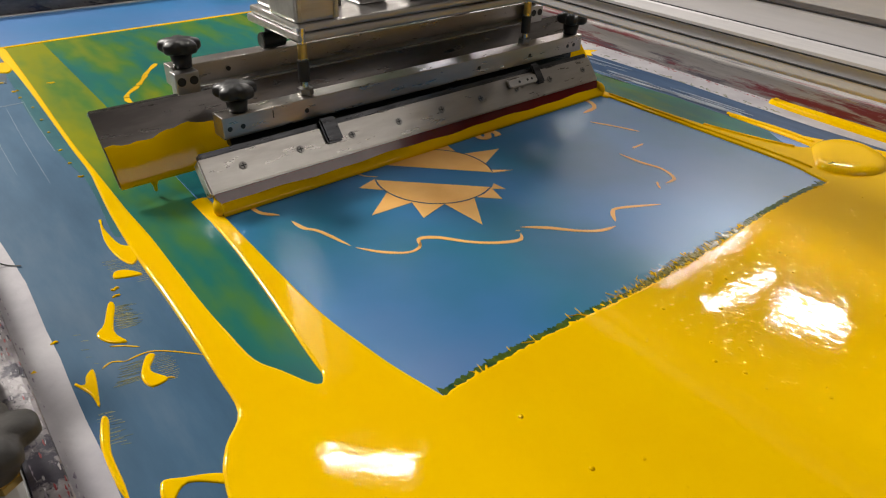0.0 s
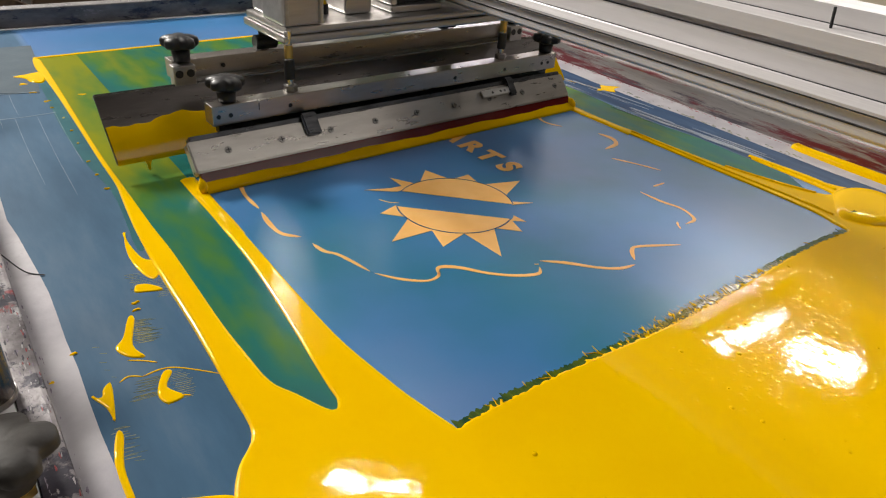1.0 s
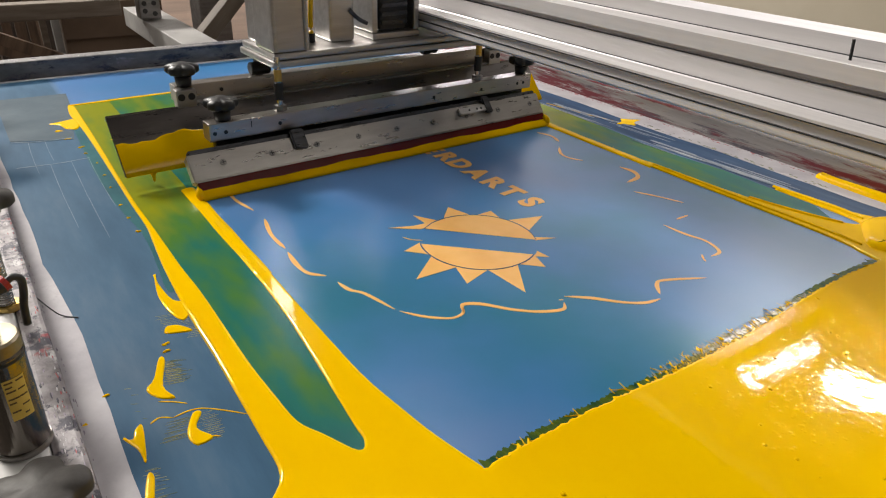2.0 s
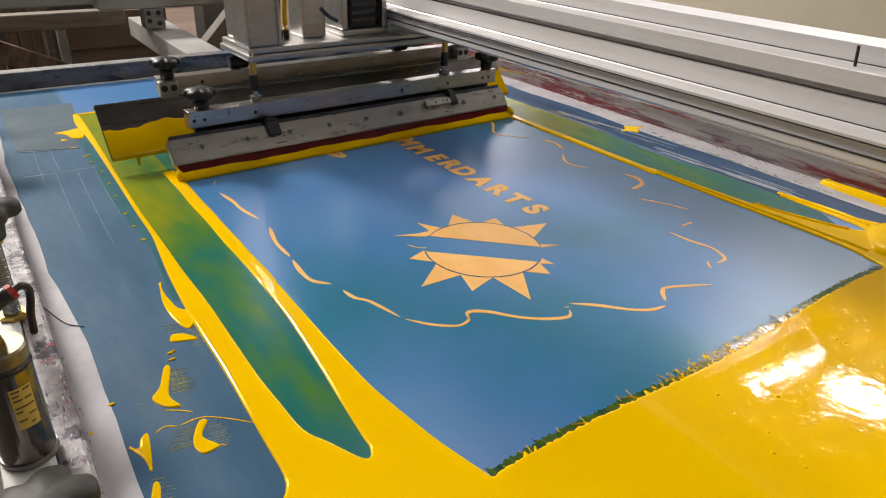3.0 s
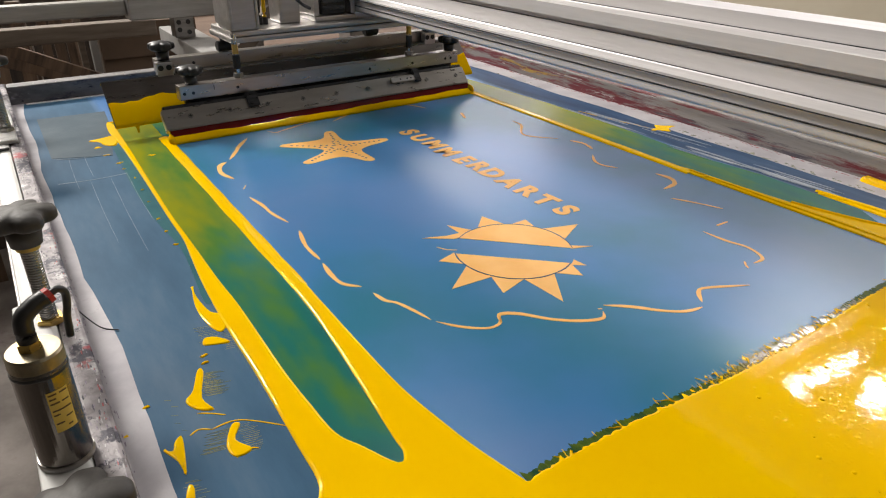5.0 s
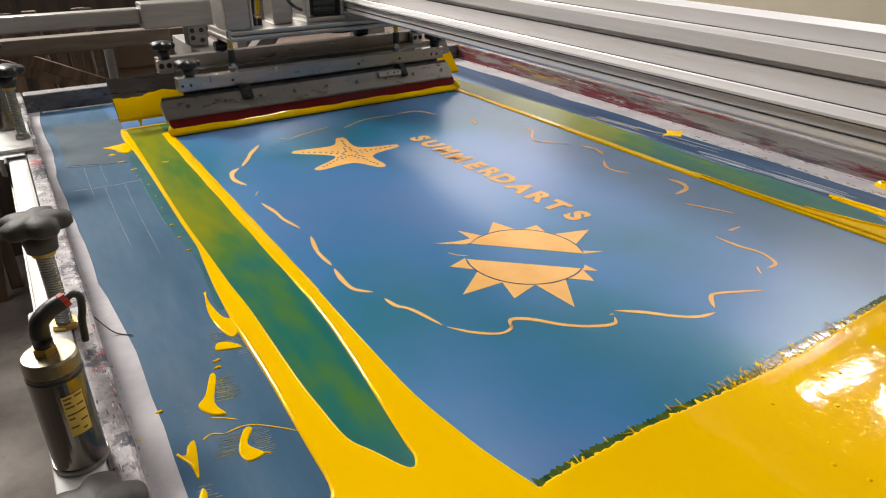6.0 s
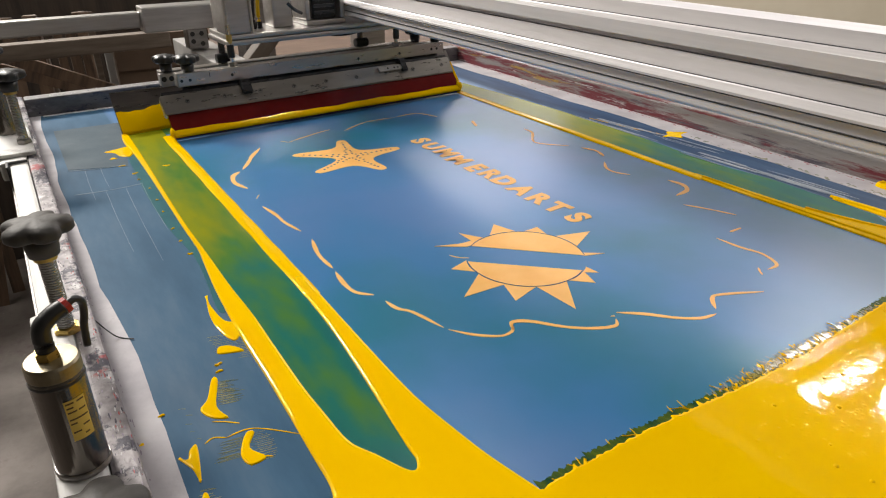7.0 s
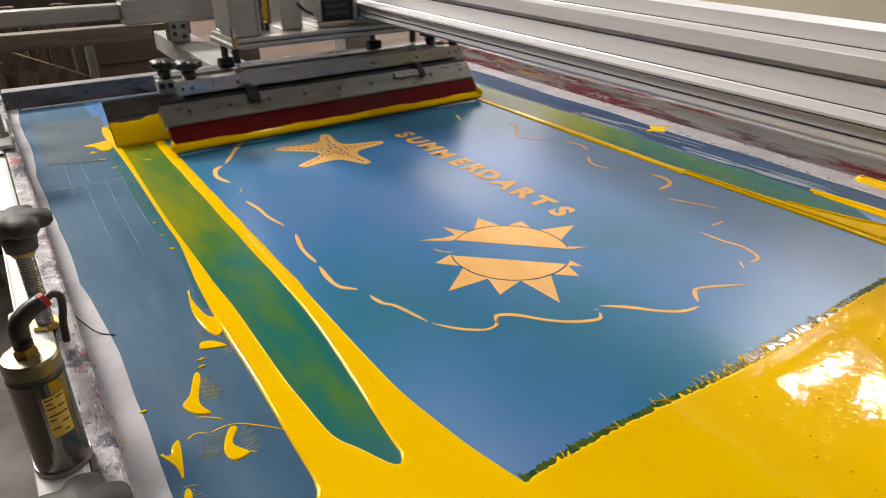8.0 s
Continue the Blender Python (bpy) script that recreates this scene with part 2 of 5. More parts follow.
def emulsion():
    """Blue stencil emulsion, wet and clean where the squeegee has run, greyer and scuffed outside the print field, navy
    at the right edge.
    """
    m = bpy.data.materials.new("blue_emulsion_mesh")
    nodes, links, bsdf = nodes_of(m)
    co = nodes.new("ShaderNodeTexCoord").outputs["Object"]
    # teal and lighter blue patches put blurred reflections into the base colour
    wet = ramp(nodes, links, noise_tex(nodes, links, co, 3.6, 4, 0.5), [(0.34, (0.016, 0.165, 0.27)), (0.5, (0.045, 0.185, 0.41)), (0.66, (0.08, 0.195, 0.43))])
    dry = ramp(nodes, links, noise_tex(nodes, links, co, 9, 6, 0.65, (1.6, 0.35, 1)), [(0.3, (0.026, 0.08, 0.15)), (0.5, (0.045, 0.112, 0.195)), (0.72, (0.09, 0.15, 0.225))])
    sep = nodes.new("ShaderNodeSeparateXYZ")
    links.new(co, sep.inputs[0])

    def step(lo, hi):
        r = nodes.new("ShaderNodeMapRange")
        r.inputs["From Min"].default_value, r.inputs["From Max"].default_value = lo, hi
        links.new(sep.outputs[0], r.inputs[0])
        return r.outputs[0]
    mul = nodes.new("ShaderNodeMath")
    mul.operation = "MULTIPLY"
    links.new(step(0.135, 0.15), mul.inputs[0])
    links.new(step(0.87, 0.85), mul.inputs[1])
    navy = ramp(nodes, links, noise_tex(nodes, links, co, 14, 6, 0.65, (1.8, 0.25, 1)), [(0.35, (0.014, 0.038, 0.09)), (0.55, (0.03, 0.07, 0.15)), (0.75, (0.09, 0.14, 0.23))])
    sides = nodes.new("ShaderNodeMix")
    sides.data_type = "RGBA"
    links.new(step(0.84, 0.87), sides.inputs[0])
    links.new(dry, sides.inputs[6])
    links.new(navy, sides.inputs[7])
    dry = sides.outputs[2]
    mix = nodes.new("ShaderNodeMix")
    mix.data_type = "RGBA"
    links.new(mul.outputs[0], mix.inputs[0])
    links.new(dry, mix.inputs[6])
    links.new(wet, mix.inputs[7])
    links.new(mix.outputs[2], bsdf.inputs["Base Color"])
    r = nodes.new("ShaderNodeMapRange")
    r.inputs["To Min"].default_value, r.inputs["To Max"].default_value = 0.5, 0.29
    links.new(mul.outputs[0], r.inputs[0])
    links.new(r.outputs[0], bsdf.inputs["Roughness"])
    g = nodes.new("ShaderNodeMapRange")
    g.inputs["To Min"].default_value, g.inputs["To Max"].default_value = 0.1, 0.45
    links.new(mul.outputs[0], g.inputs[0])
    links.new(g.outputs[0], bsdf.inputs["Specular IOR Level"])
    b = nodes.new("ShaderNodeBump")
    b.inputs["Strength"].default_value, b.inputs["Distance"].default_value = 0.05, 0.002
    links.new(noise_tex(nodes, links, co, 26, 3), b.inputs["Height"])
    links.new(b.outputs[0], bsdf.inputs["Normal"])
    return m


EMULSION = emulsion()

# ---- mesh helpers ----
Z = 0.90                                   # height of the screen mesh


def link_mesh(name, bm, mat, smooth=False):
    bmesh.ops.recalc_face_normals(bm, faces=bm.faces[:])
    me = bpy.data.meshes.new(name)
    for f in bm.faces:
        f.smooth = smooth and abs(f.normal.z) < 0.9998
    bm.to_mesh(me)
    bm.free()
    me.materials.append(mat)
    return me


def part(name, bm, mat, parent=None, label="", smooth=False, m=None):
    ob = new(name, link_mesh(name, bm, mat, smooth))
    if parent:
        ob.parent = parent
    if m is not None:
        ob.matrix_basis = m
    if label:
        ob["label"] = label
    return ob


def thing(name, label, category, at=(0, 0, 0), group="", kind=""):
    ob = new(name)
    ob.location = at
    ob.empty_display_size = 0.02
    return tagged(ob, label, category, group, kind)


def box(x0, x1, y0, y1, z0, z1, bevel=0.0, bm=None):
    bm = bm or bmesh.new()
    own = bmesh.ops.create_cube(bm, size=1)["verts"]
    for v in own:
        v.co = (x0 + (v.co.x + 0.5) * (x1 - x0), y0 + (v.co.y + 0.5) * (y1 - y0), z0 + (v.co.z + 0.5) * (z1 - z0))
    if bevel:
        edges = {e for v in own for e in v.link_edges}
        bmesh.ops.bevel(bm, geom=list(edges), offset=bevel, segments=2, affect="EDGES", profile=0.6)
    return bm


def rod(p0, p1, r, seg=20, r1=None, bm=None, bevel=0.0):
    bm = bm or bmesh.new()
    p0, p1 = Vector(p0), Vector(p1)
    d = p1 - p0
    m = Matrix.Translation((p0 + p1) / 2) @ d.to_track_quat("Z", "Y").to_matrix().to_4x4()
    own = bmesh.ops.create_cone(bm, cap_ends=True, segments=seg, radius1=r, radius2=r if r1 is None else r1, depth=d.length, matrix=m)["verts"]
    if bevel:
        caps = {e for v in own for e in v.link_edges if any(len(f.verts) > 4 for f in e.link_faces)}
        bmesh.ops.bevel(bm, geom=list(caps), offset=bevel, segments=2, affect="EDGES")
    return bm


def prism(profile, x0, x1, bm=None, bevel=0.0):
    """A (y, z) outline drawn out along x."""
    bm = bm or bmesh.new()
    a = [bm.verts.new((x0, y, z)) for y, z in profile]
    b = [bm.verts.new((x1, y, z)) for y, z in profile]
    n = len(profile)
    bm.faces.new(a)
    bm.faces.new(b[::-1])
    for i in range(n):
        bm.faces.new((a[i], a[(i + 1) % n], b[(i + 1) % n], b[i]))
    if bevel:
        bmesh.ops.bevel(bm, geom=bm.edges[:], offset=bevel, segments=2, affect="EDGES")
    return bm


def lathe(profile, seg=32, bm=None):
    """An (r, z) outline turned round z."""
    bm = bm or bmesh.new()
    rings = []
    for r, z in profile:
        rings.append([bm.verts.new((r * math.cos(2 * math.pi * i / seg), r * math.sin(2 * math.pi * i / seg), z)) for i in range(seg)])
    for p, q in zip(rings, rings[1:]):
        for i in range(seg):
            bm.faces.new((p[i], p[(i + 1) % seg], q[(i + 1) % seg], q[i]))
    bm.faces.new(rings[0][::-1])
    bm.faces.new(rings[-1])
    return bm


def sweep(points, r, seg=10, bm=None):
    """A round tube along a smooth line through points."""
    bm = bm or bmesh.new()
    pts = [Vector(p) for p in smooth_line(points, False, 6)]
    rings = []
    for i, p in enumerate(pts):
        d = (pts[min(i + 1, len(pts) - 1)] - pts[max(i - 1, 0)]).normalized()
        q = d.to_track_quat("Z", "Y")
        rings.append([bm.verts.new(p + q @ Vector((r * math.cos(2 * math.pi * k / seg), r * math.sin(2 * math.pi * k / seg), 0))) for k in range(seg)])
    for a, b in zip(rings, rings[1:]):
        for k in range(seg):
            bm.faces.new((a[k], a[(k + 1) % seg], b[(k + 1) % seg], b[k]))
    bm.faces.new(rings[0][::-1])
    bm.faces.new(rings[-1])
    return bm


def smooth_line(pts, closed, n):
    """Catmull-Rom points through pts, n to each span."""
    pts = [np.array(p, float) for p in pts]
    k, out = len(pts), []
    for i in range(k if closed else k - 1):
        if closed:
            a, b, c, d = (pts[(i + j) % k] for j in (-1, 0, 1, 2))
        else:
            a, b, c, d = pts[max(i - 1, 0)], pts[i], pts[i + 1], pts[min(i + 2, k - 1)]
        for s in range(n):
            t = s / n
            out.append(0.5 * (2 * b + (c - a) * t + (2 * a - 5 * b + 4 * c - d) * t * t + (3 * b - a - 3 * c + d) * t ** 3))
    if not closed:
        out.append(pts[-1])
    return out


def fill(bm, ring):
    """Closes a level ring of vertices with triangles, whatever its shape."""
    pts = [Vector((v.co.x, v.co.y)) for v in ring]
    n = len(pts)
    out, _, faces, *_ = geometry.delaunay_2d_cdt(pts, [(i, (i + 1) % n) for i in range(n)], [], 1, 1e-7)
    top = [bm.verts.new((p.x, p.y, ring[0].co.z)) for p in out]
    for f in faces:
        bm.faces.new([top[i] for i in f])
    bmesh.ops.remove_doubles(bm, verts=ring + top, dist=1e-6)


def puddle(outline, height, edge, z=Z, bm=None):
    """A pool of ink with rounded, raised edges over an (x, y) outline."""
    bm = bm or bmesh.new()
    p = np.array(outline, float)
    if np.sum(p[:, 0] * np.roll(p[:, 1], -1) - np.roll(p[:, 0], -1) * p[:, 1]) < 0:
        p = p[::-1]
    t = np.roll(p, -1, 0) - np.roll(p, 1, 0)
    t /= np.maximum(np.linalg.norm(t, axis=1, keepdims=True), 1e-9)
    n = np.stack([-t[:, 1], t[:, 0]], 1)
    rings = []
    for inset, up in ((0, 0), (0.12, 0.5), (0.4, 0.86), (1, 1)):
        q = p + n * edge * inset
        rings.append([bm.verts.new((x, y, z + height * up)) for x, y in q])
    k = len(p)
    for a, b in zip(rings, rings[1:]):
        for i in range(k):
            bm.faces.new((a[i], a[(i + 1) % k], b[(i + 1) % k], b[i]))
    fill(bm, rings[-1])
    return bm


def stroke(points, width, z, height=0.0003, taper=0.8, bm=None, n=8):
    """A brush stroke along (x, y) points that thins out at both ends."""
    line = np.array(smooth_line(points, False, n))
    d = np.gradient(line, axis=0)
    d /= np.maximum(np.linalg.norm(d, axis=1, keepdims=True), 1e-9)
    s = np.linspace(0, 1, len(line))
    w = width / 2 * (np.sin(np.pi * np.clip(s, 0.02, 0.98)) ** taper) * (0.75 + 0.25 * np.sin(7 * s + 1))
    side = np.stack([-d[:, 1], d[:, 0]], 1) * w[:, None]
    return flat(np.concatenate([line + side, (line - side)[::-1]]), z, height, bm)


def flat(outline, z, height=0.0003, bm=None):
    """A thin even layer over an (x, y) outline."""
    bm = bm or bmesh.new()
    a = [bm.verts.new((x, y, z)) for x, y in outline]
    b = [bm.verts.new((x, y, z + height)) for x, y in outline]
    k = len(a)
    for i in range(k):
        bm.faces.new((a[i], a[(i + 1) % k], b[(i + 1) % k], b[i]))
    fill(bm, b)
    return bm


# ---- the room ----


def room():
    part("floor", box(-3, 6, -2.5, 9.0, -0.1, 0), CONCRETE)["kind"] = "structure"
    part("ceiling", box(-3, 6, -2.5, 9.0, 5.0, 5.1), CEILING)["kind"] = "structure"
    part("wall_north", box(-3.1, 6.1, 9.0, 9.1, -0.1, 5.1), WALL)["kind"] = "structure"
    part("wall_south", box(-3.1, 6.1, -2.6, -2.5, -0.1, 5.1), WALL)["kind"] = "structure"
    part("wall_west", box(-3.1, -3, -2.5, 9.0, -0.1, 5.1), WALL)["kind"] = "structure"
    part("wall_east", box(6, 6.1, -2.5, 9.0, -0.1, 5.1), WALL)["kind"] = "structure"
    for ob in ("floor", "ceiling", "wall_north", "wall_south", "wall_west", "wall_east"):
        tagged(bpy.data.objects[ob], "plain " + ob.split("_")[0] + " of the print workshop", ob.split("_")[0])
    # housings for every lamp, the added fills among them; all out of view
    for lx, ly, lz, sx, sy, turn, _, _ in LAMPS:
        lamp = thing("ceiling_light", "unseen rectangular light with a diffuser, added to match highlights and brightness", "ceiling light", (lx, ly, lz + 0.02), "ceiling lights")
        for side in (-0.35, 0.35):
            part("hanger", rod((side * sx, 0, 0.19), (side * sx, 0, 5.0 - lz - 0.02), 0.004, 8), STEEL, lamp)
        lamp.rotation_euler = (0, 0, radians(turn))
        part("housing", box(-sx / 2 - 0.03, sx / 2 + 0.03, -sy / 2 - 0.03, sy / 2 + 0.03, 0.03, 0.2, 0.005), WHITE, lamp)
        part("diffuser", box(-sx / 2, sx / 2, -sy / 2, sy / 2, 0.0, 0.028), PANEL_GLOW if sx * sy > 0.4 else LAMP_GLOW, lamp)


room()

# ---- the printing table and its screen ----
X0, X1, Y0, Y1 = 0.0125, 0.975, -0.22, 1.46    # inner edges of the screen frame


def print_table():
    table = thing("print_table", "grey steel print table under the screen", "table", (0.5, 0.6, 0))
    part("tabletop", box(-0.46, 0.62, -0.9, 0.9, 0.80, 0.885, 0.004), STEEL, table)
    for x in (-0.40, 0.55):
        for y in (-0.8, 0.8):
            part("leg", box(x - 0.04, x + 0.04, y - 0.04, y + 0.04, 0, 0.80, 0.004), STEEL, table)


print_table()


def printing_screen():
    scr = thing("printing_screen", "ink-stained alloy screen frame with blue emulsion mesh on the print table", "printing screen")
    part("mesh", box(X0 - 0.004, X1 + 0.004, Y0 - 0.004, Y1 + 0.004, Z - 0.004, Z), EMULSION, scr, "blue emulsion-coated mesh")
    w = 0.032
    part("frame_bar", box(X0 - 0.0175, X0, Y0 - w, Y1 + w, Z - 0.012, Z + 0.034, 0.003), STAINED, scr, "pale frame bar stained purple, white and red")
    part("frame_bar", box(X1, X1 + w + 0.01, Y0 - w, Y1 + w, Z - 0.012, Z + 0.034, 0.003), STAINED_RED, scr, "frame bar stained dark red and yellow")
    part("frame_bar", box(X0 + 0.001, X1 - 0.001, Y1, Y1 + w, Z - 0.012, Z + 0.0335, 0.003), STAINED_DARK, scr, "frame bar smeared with dark blue ink")
    part("frame_bar", box(X0 + 0.001, X1 - 0.001, Y0 - w, Y0, Z - 0.012, Z + 0.0335, 0.003), STAINED, scr)
    rnd = random.Random(4)

    def border(x0, x1, side):
        k = 46
        edge = [((x1 - (0.009 * min(1, max(0, (Y0 + (Y1 - Y0) * i / k - 0.55) / 0.3)) - 0.006 * max(0, (Y0 + (Y1 - Y0) * i / k - 1.1) / 0.35)) if side > 0 else x0) + rnd.uniform(-0.0015, 0.0015) + 0.002 * math.sin(i * 0.7), Y0 + (Y1 - Y0) * i / k) for i in range(k + 1)]
        outer = x0 if side > 0 else x1
        return flat([(outer, Y0)] + edge + [(outer, Y1)], Z, 0.0006)
    part("glue_border", border(X0, 0.034, 1), BORDER, scr, "white glued mesh edge")
    part("glue_border", border(0.93, X1, -1), BORDER, scr, "white glued mesh edge")
    part("glue_border", flat([(0.037, Y1), (0.929, Y1), (0.929, Y1 - 0.012), (0.5, Y1 - 0.015), (0.037, Y1 - 0.011)], Z, 0.0006), BORDER, scr)
    part("tape_patch", flat([(0.043, 1.335), (0.15, 1.33), (0.142, 1.22), (0.119, 1.07), (0.041, 1.10)], Z, 0.0004), TAPE, scr, "grey-blue filler patch")
    part("scratch", stroke([(0.036, 0.985), (0.08, 0.979), (0.123, 0.981)], 0.0026, Z, 0.0003, 0.3), FAINT, scr)
    part("scratch", stroke([(0.041, 1.094), (0.08, 1.08), (0.118, 1.078)], 0.0022, Z + 0.0004, 0.0003, 0.3), FAINT, scr)
    for x0, x1, ya, yb in ((0.062, 0.058, 1.09, 0.95), (0.075, 0.071, 0.98, 0.76), (0.083, 0.081, 1.09, 0.99), (0.1, 0.094, 0.98, 0.72), (0.122, 0.117, 0.99, 0.8)):
        part("scratch", stroke([(x0, ya), ((x0 + x1) / 2 - 0.001, (ya + yb) / 2), (x1, yb)], 0.0008, Z + 0.0001, 0.0002, 0.6), FAINT, scr)
    part("thread", sweep([(0.012, 0.594, Z + 0.02), (0.025, 0.585, Z + 0.003), (0.038, 0.575, Z + 0.001)], 0.0006, 6), BLACK, scr, "loose dark thread")
    return scr


printing_screen()

def paint_crust(x0, x1, y0, y1, z, count, mats, seed):
    """Dried paint flakes along a frame bar."""
    rnd = random.Random(seed)
    for mat in mats:
        bm = bmesh.new()
        for _ in range(count):
            cx, cy, r = rnd.uniform(x0, x1), rnd.uniform(y0, y1), rnd.uniform(0.0004, 0.0016)
            ring = []
            k = rnd.randint(5, 8)
            for i in range(k):
                a = 2 * math.pi * i / k
                rr = r * rnd.uniform(0.5, 1.2)
                ring.append((min(max(cx + 0.55 * rr * math.cos(a), x0), x1), cy + 2.6 * rr * math.sin(a)))
            h = rnd.uniform(0.0001, 0.0006)
            low = [bm.verts.new((x, y, z)) for x, y in ring]
            top = [bm.verts.new((x + (cx - x) * 0.25, y + (cy - y) * 0.25, z + h * rnd.uniform(0.6, 1.3))) for x, y in ring]
            for i in range(k):
                bm.faces.new((low[i], low[(i + 1) % k], top[(i + 1) % k], top[i]))
            bm.faces.new(top)
        tagged(part("paint_crust", bm, mat), "crusted flakes of dried paint on the frame bar", "dried paint", kind="stuff")


CRUST_WHITE = material("dried_white_paint", two((0.42, 0.4, 0.42), (0.58, 0.56, 0.57)), 60, 0.5, 0.0, 0.3, 300)
CRUST_DARK = material("dried_dark_paint", two((0.02, 0.02, 0.035), (0.07, 0.05, 0.09)), 60, 0.45, 0.0, 0.3, 300)
CRUST_RED = material("dried_red_paint", two((0.24, 0.02, 0.025), (0.4, 0.05, 0.06)), 60, 0.45, 0.0, 0.3, 300)
CRUST_LILAC = material("dried_lilac_paint", two((0.2, 0.16, 0.22), (0.33, 0.29, 0.34)), 60, 0.5, 0.0, 0.3, 300)
paint_crust(-0.003, 0.0115, 0.15, 1.45, Z + 0.0338, 260, (CRUST_WHITE, CRUST_DARK, CRUST_LILAC), 5)
paint_crust(0.004, 0.0118, 0.15, 0.75, Z + 0.0338, 70, (CRUST_RED,), 6)
paint_crust(0.0132, 0.0165, 0.15, 1.2, Z + 0.0006, 70, (CRUST_WHITE, CRUST_LILAC), 7)
paint_crust(0.03, 0.95, 1.463, 1.489, Z + 0.0333, 260, (CRUST_WHITE, CRUST_DARK), 8)
paint_crust(0.966, 0.974, 0.2, 1.4, Z + 0.0006, 260, (CRUST_WHITE, CRUST_RED), 9)

# ---- the stencil design ----


def stencil_design():
    art = thing("stencil_design", "peach stencil design of sun, starfish, lettering and waves", "print design", (0, 0, Z))
    # waves round the design
    waves = [([(0.354, 1.062), (0.362, 1.05), (0.37, 1.048)], 0.002), ([(0.368, 1.05), (0.42, 1.069), (0.45, 1.077)], 0.004),
             ([(0.469, 1.057), (0.524, 1.084), (0.582, 1.082)], 0.004), ([(0.585, 1.084), (0.63, 1.083), (0.65, 1.042)], 0.005),
             ([(0.314, 1.045), (0.29, 1.012), (0.278, 0.99), (0.259, 0.96)], 0.008), ([(0.252, 0.953), (0.238, 0.939), (0.232, 0.91), (0.24, 0.88)], 0.009),
             ([(0.246, 0.85), (0.238, 0.837)], 0.002), ([(0.236, 0.807), (0.241, 0.772), (0.242, 0.743), (0.249, 0.708)], 0.006),
             ([(0.251, 0.68), (0.242, 0.639), (0.242, 0.602)], 0.006), ([(0.241, 0.593), (0.238, 0.565), (0.24, 0.543), (0.253, 0.528)], 0.0065),
             ([(0.257, 0.511), (0.26, 0.493), (0.269, 0.479), (0.279, 0.441)], 0.0055)]
    waves += [([(0.281, 0.436), (0.296, 0.416), (0.314, 0.402), (0.327, 0.402), (0.334, 0.409)], 0.0045),
              ([(0.33, 0.403), (0.337, 0.414), (0.352, 0.406), (0.372, 0.382), (0.392, 0.366), (0.412, 0.358), (0.421, 0.366)], 0.0062),
              ([(0.424, 0.37), (0.42, 0.372)], 0.002), ([(0.429, 0.374), (0.449, 0.358), (0.47, 0.336), (0.488, 0.324), (0.506, 0.321)], 0.006),
              ([(0.513, 0.327), (0.526, 0.341), (0.539, 0.342), (0.58, 0.322)], 0.0055), ([(0.644, 0.427), (0.646, 0.398), (0.652, 0.373), (0.643, 0.35), (0.625, 0.348)], 0.0055),
              ([(0.62, 0.356), (0.614, 0.35), (0.61, 0.344)], 0.003), ([(0.671, 0.429), (0.692, 0.429)], 0.004), ([(0.692, 0.514), (0.708, 0.484), (0.72, 0.456)], 0.0045),
              ([(0.745, 0.585), (0.748, 0.562), (0.736, 0.545), (0.709, 0.54)], 0.009), ([(0.726, 0.69), (0.709, 0.668), (0.707, 0.649), (0.717, 0.63)], 0.0055),
              ([(0.745, 0.76), (0.753, 0.736), (0.745, 0.71)], 0.007), ([(0.734, 0.893), (0.732, 0.868), (0.705, 0.833), (0.705, 0.812), (0.735, 0.778)], 0.0055),
              ([(0.688, 0.984), (0.675, 0.953)], 0.007)]
    for pts, w in waves:
        part("wave_stroke", stroke(pts, w * 1.3, 0, taper=0.8), FABRIC_INK, art)
    # the sun, cut in two by a bar
    c, r = Vector((0.43, 0.51)), 0.0645
    along, up = Vector((0.79, -0.613)), Vector((0.613, 0.79))

    def on(a, rad):
        return c + (along * math.cos(a) + up * math.sin(a)) * rad

    def cap(a0, a1):
        return [on(a0 + (a1 - a0) * i / 40, r) for i in range(41)]
    part("sun_upper", flat(cap(radians(8), radians(160)), 0), FABRIC_INK, art)
    part("sun_lower", flat(cap(radians(194), radians(336)), 0), FABRIC_INK, art)
    part("sun_line", stroke([on(radians(8 + 152 * i / 12), r + 0.0006) for i in range(13)], 0.0016, 0, 0.0006, 0.2), LINE_BLUE, art)
    part("sun_line", stroke([on(radians(194 + 142 * i / 12), r + 0.0006) for i in range(13)], 0.0016, 0, 0.0006, 0.2), LINE_BLUE, art)
    for tip in ((0.403, 0.60), (0.452, 0.598), (0.49, 0.563), (0.534, 0.52), (0.347, 0.531), (0.326, 0.476), (0.364, 0.443), (0.402, 0.40), (0.453, 0.427), (0.471, 0.441)):
        d = Vector(tip) - c
        a = math.atan2(d.dot(up), d.dot(along))
        wide = radians(15 if d.length > 0.09 else 12) * (0.5 if tip[0] in (0.471, 0.403) else 1)
        part("sun_ray", flat([on(a - wide, r + 0.0012), on(a - wide * 0.5, r + 0.0016), on(a, r + 0.0018), on(a + wide * 0.5, r + 0.0016), on(a + wide, r + 0.0012), (c + d + d.normalized() * 0.001)], 0), FABRIC_INK, art)
    part("sun_ray", flat([(0.36, 0.587), (0.388, 0.577), (0.412, 0.575), (0.415, 0.566), (0.39, 0.566)], 0, 0.00042), FABRIC_INK, art)
    part("sun_ray", flat([(0.509, 0.469), (0.488, 0.484), (0.485, 0.477)], 0, 0.00042), FABRIC_INK, art)
    part("sun_ray", stroke([(0.362, 0.56), (0.368, 0.549), (0.377, 0.542)], 0.003, 0), FABRIC_INK, art)
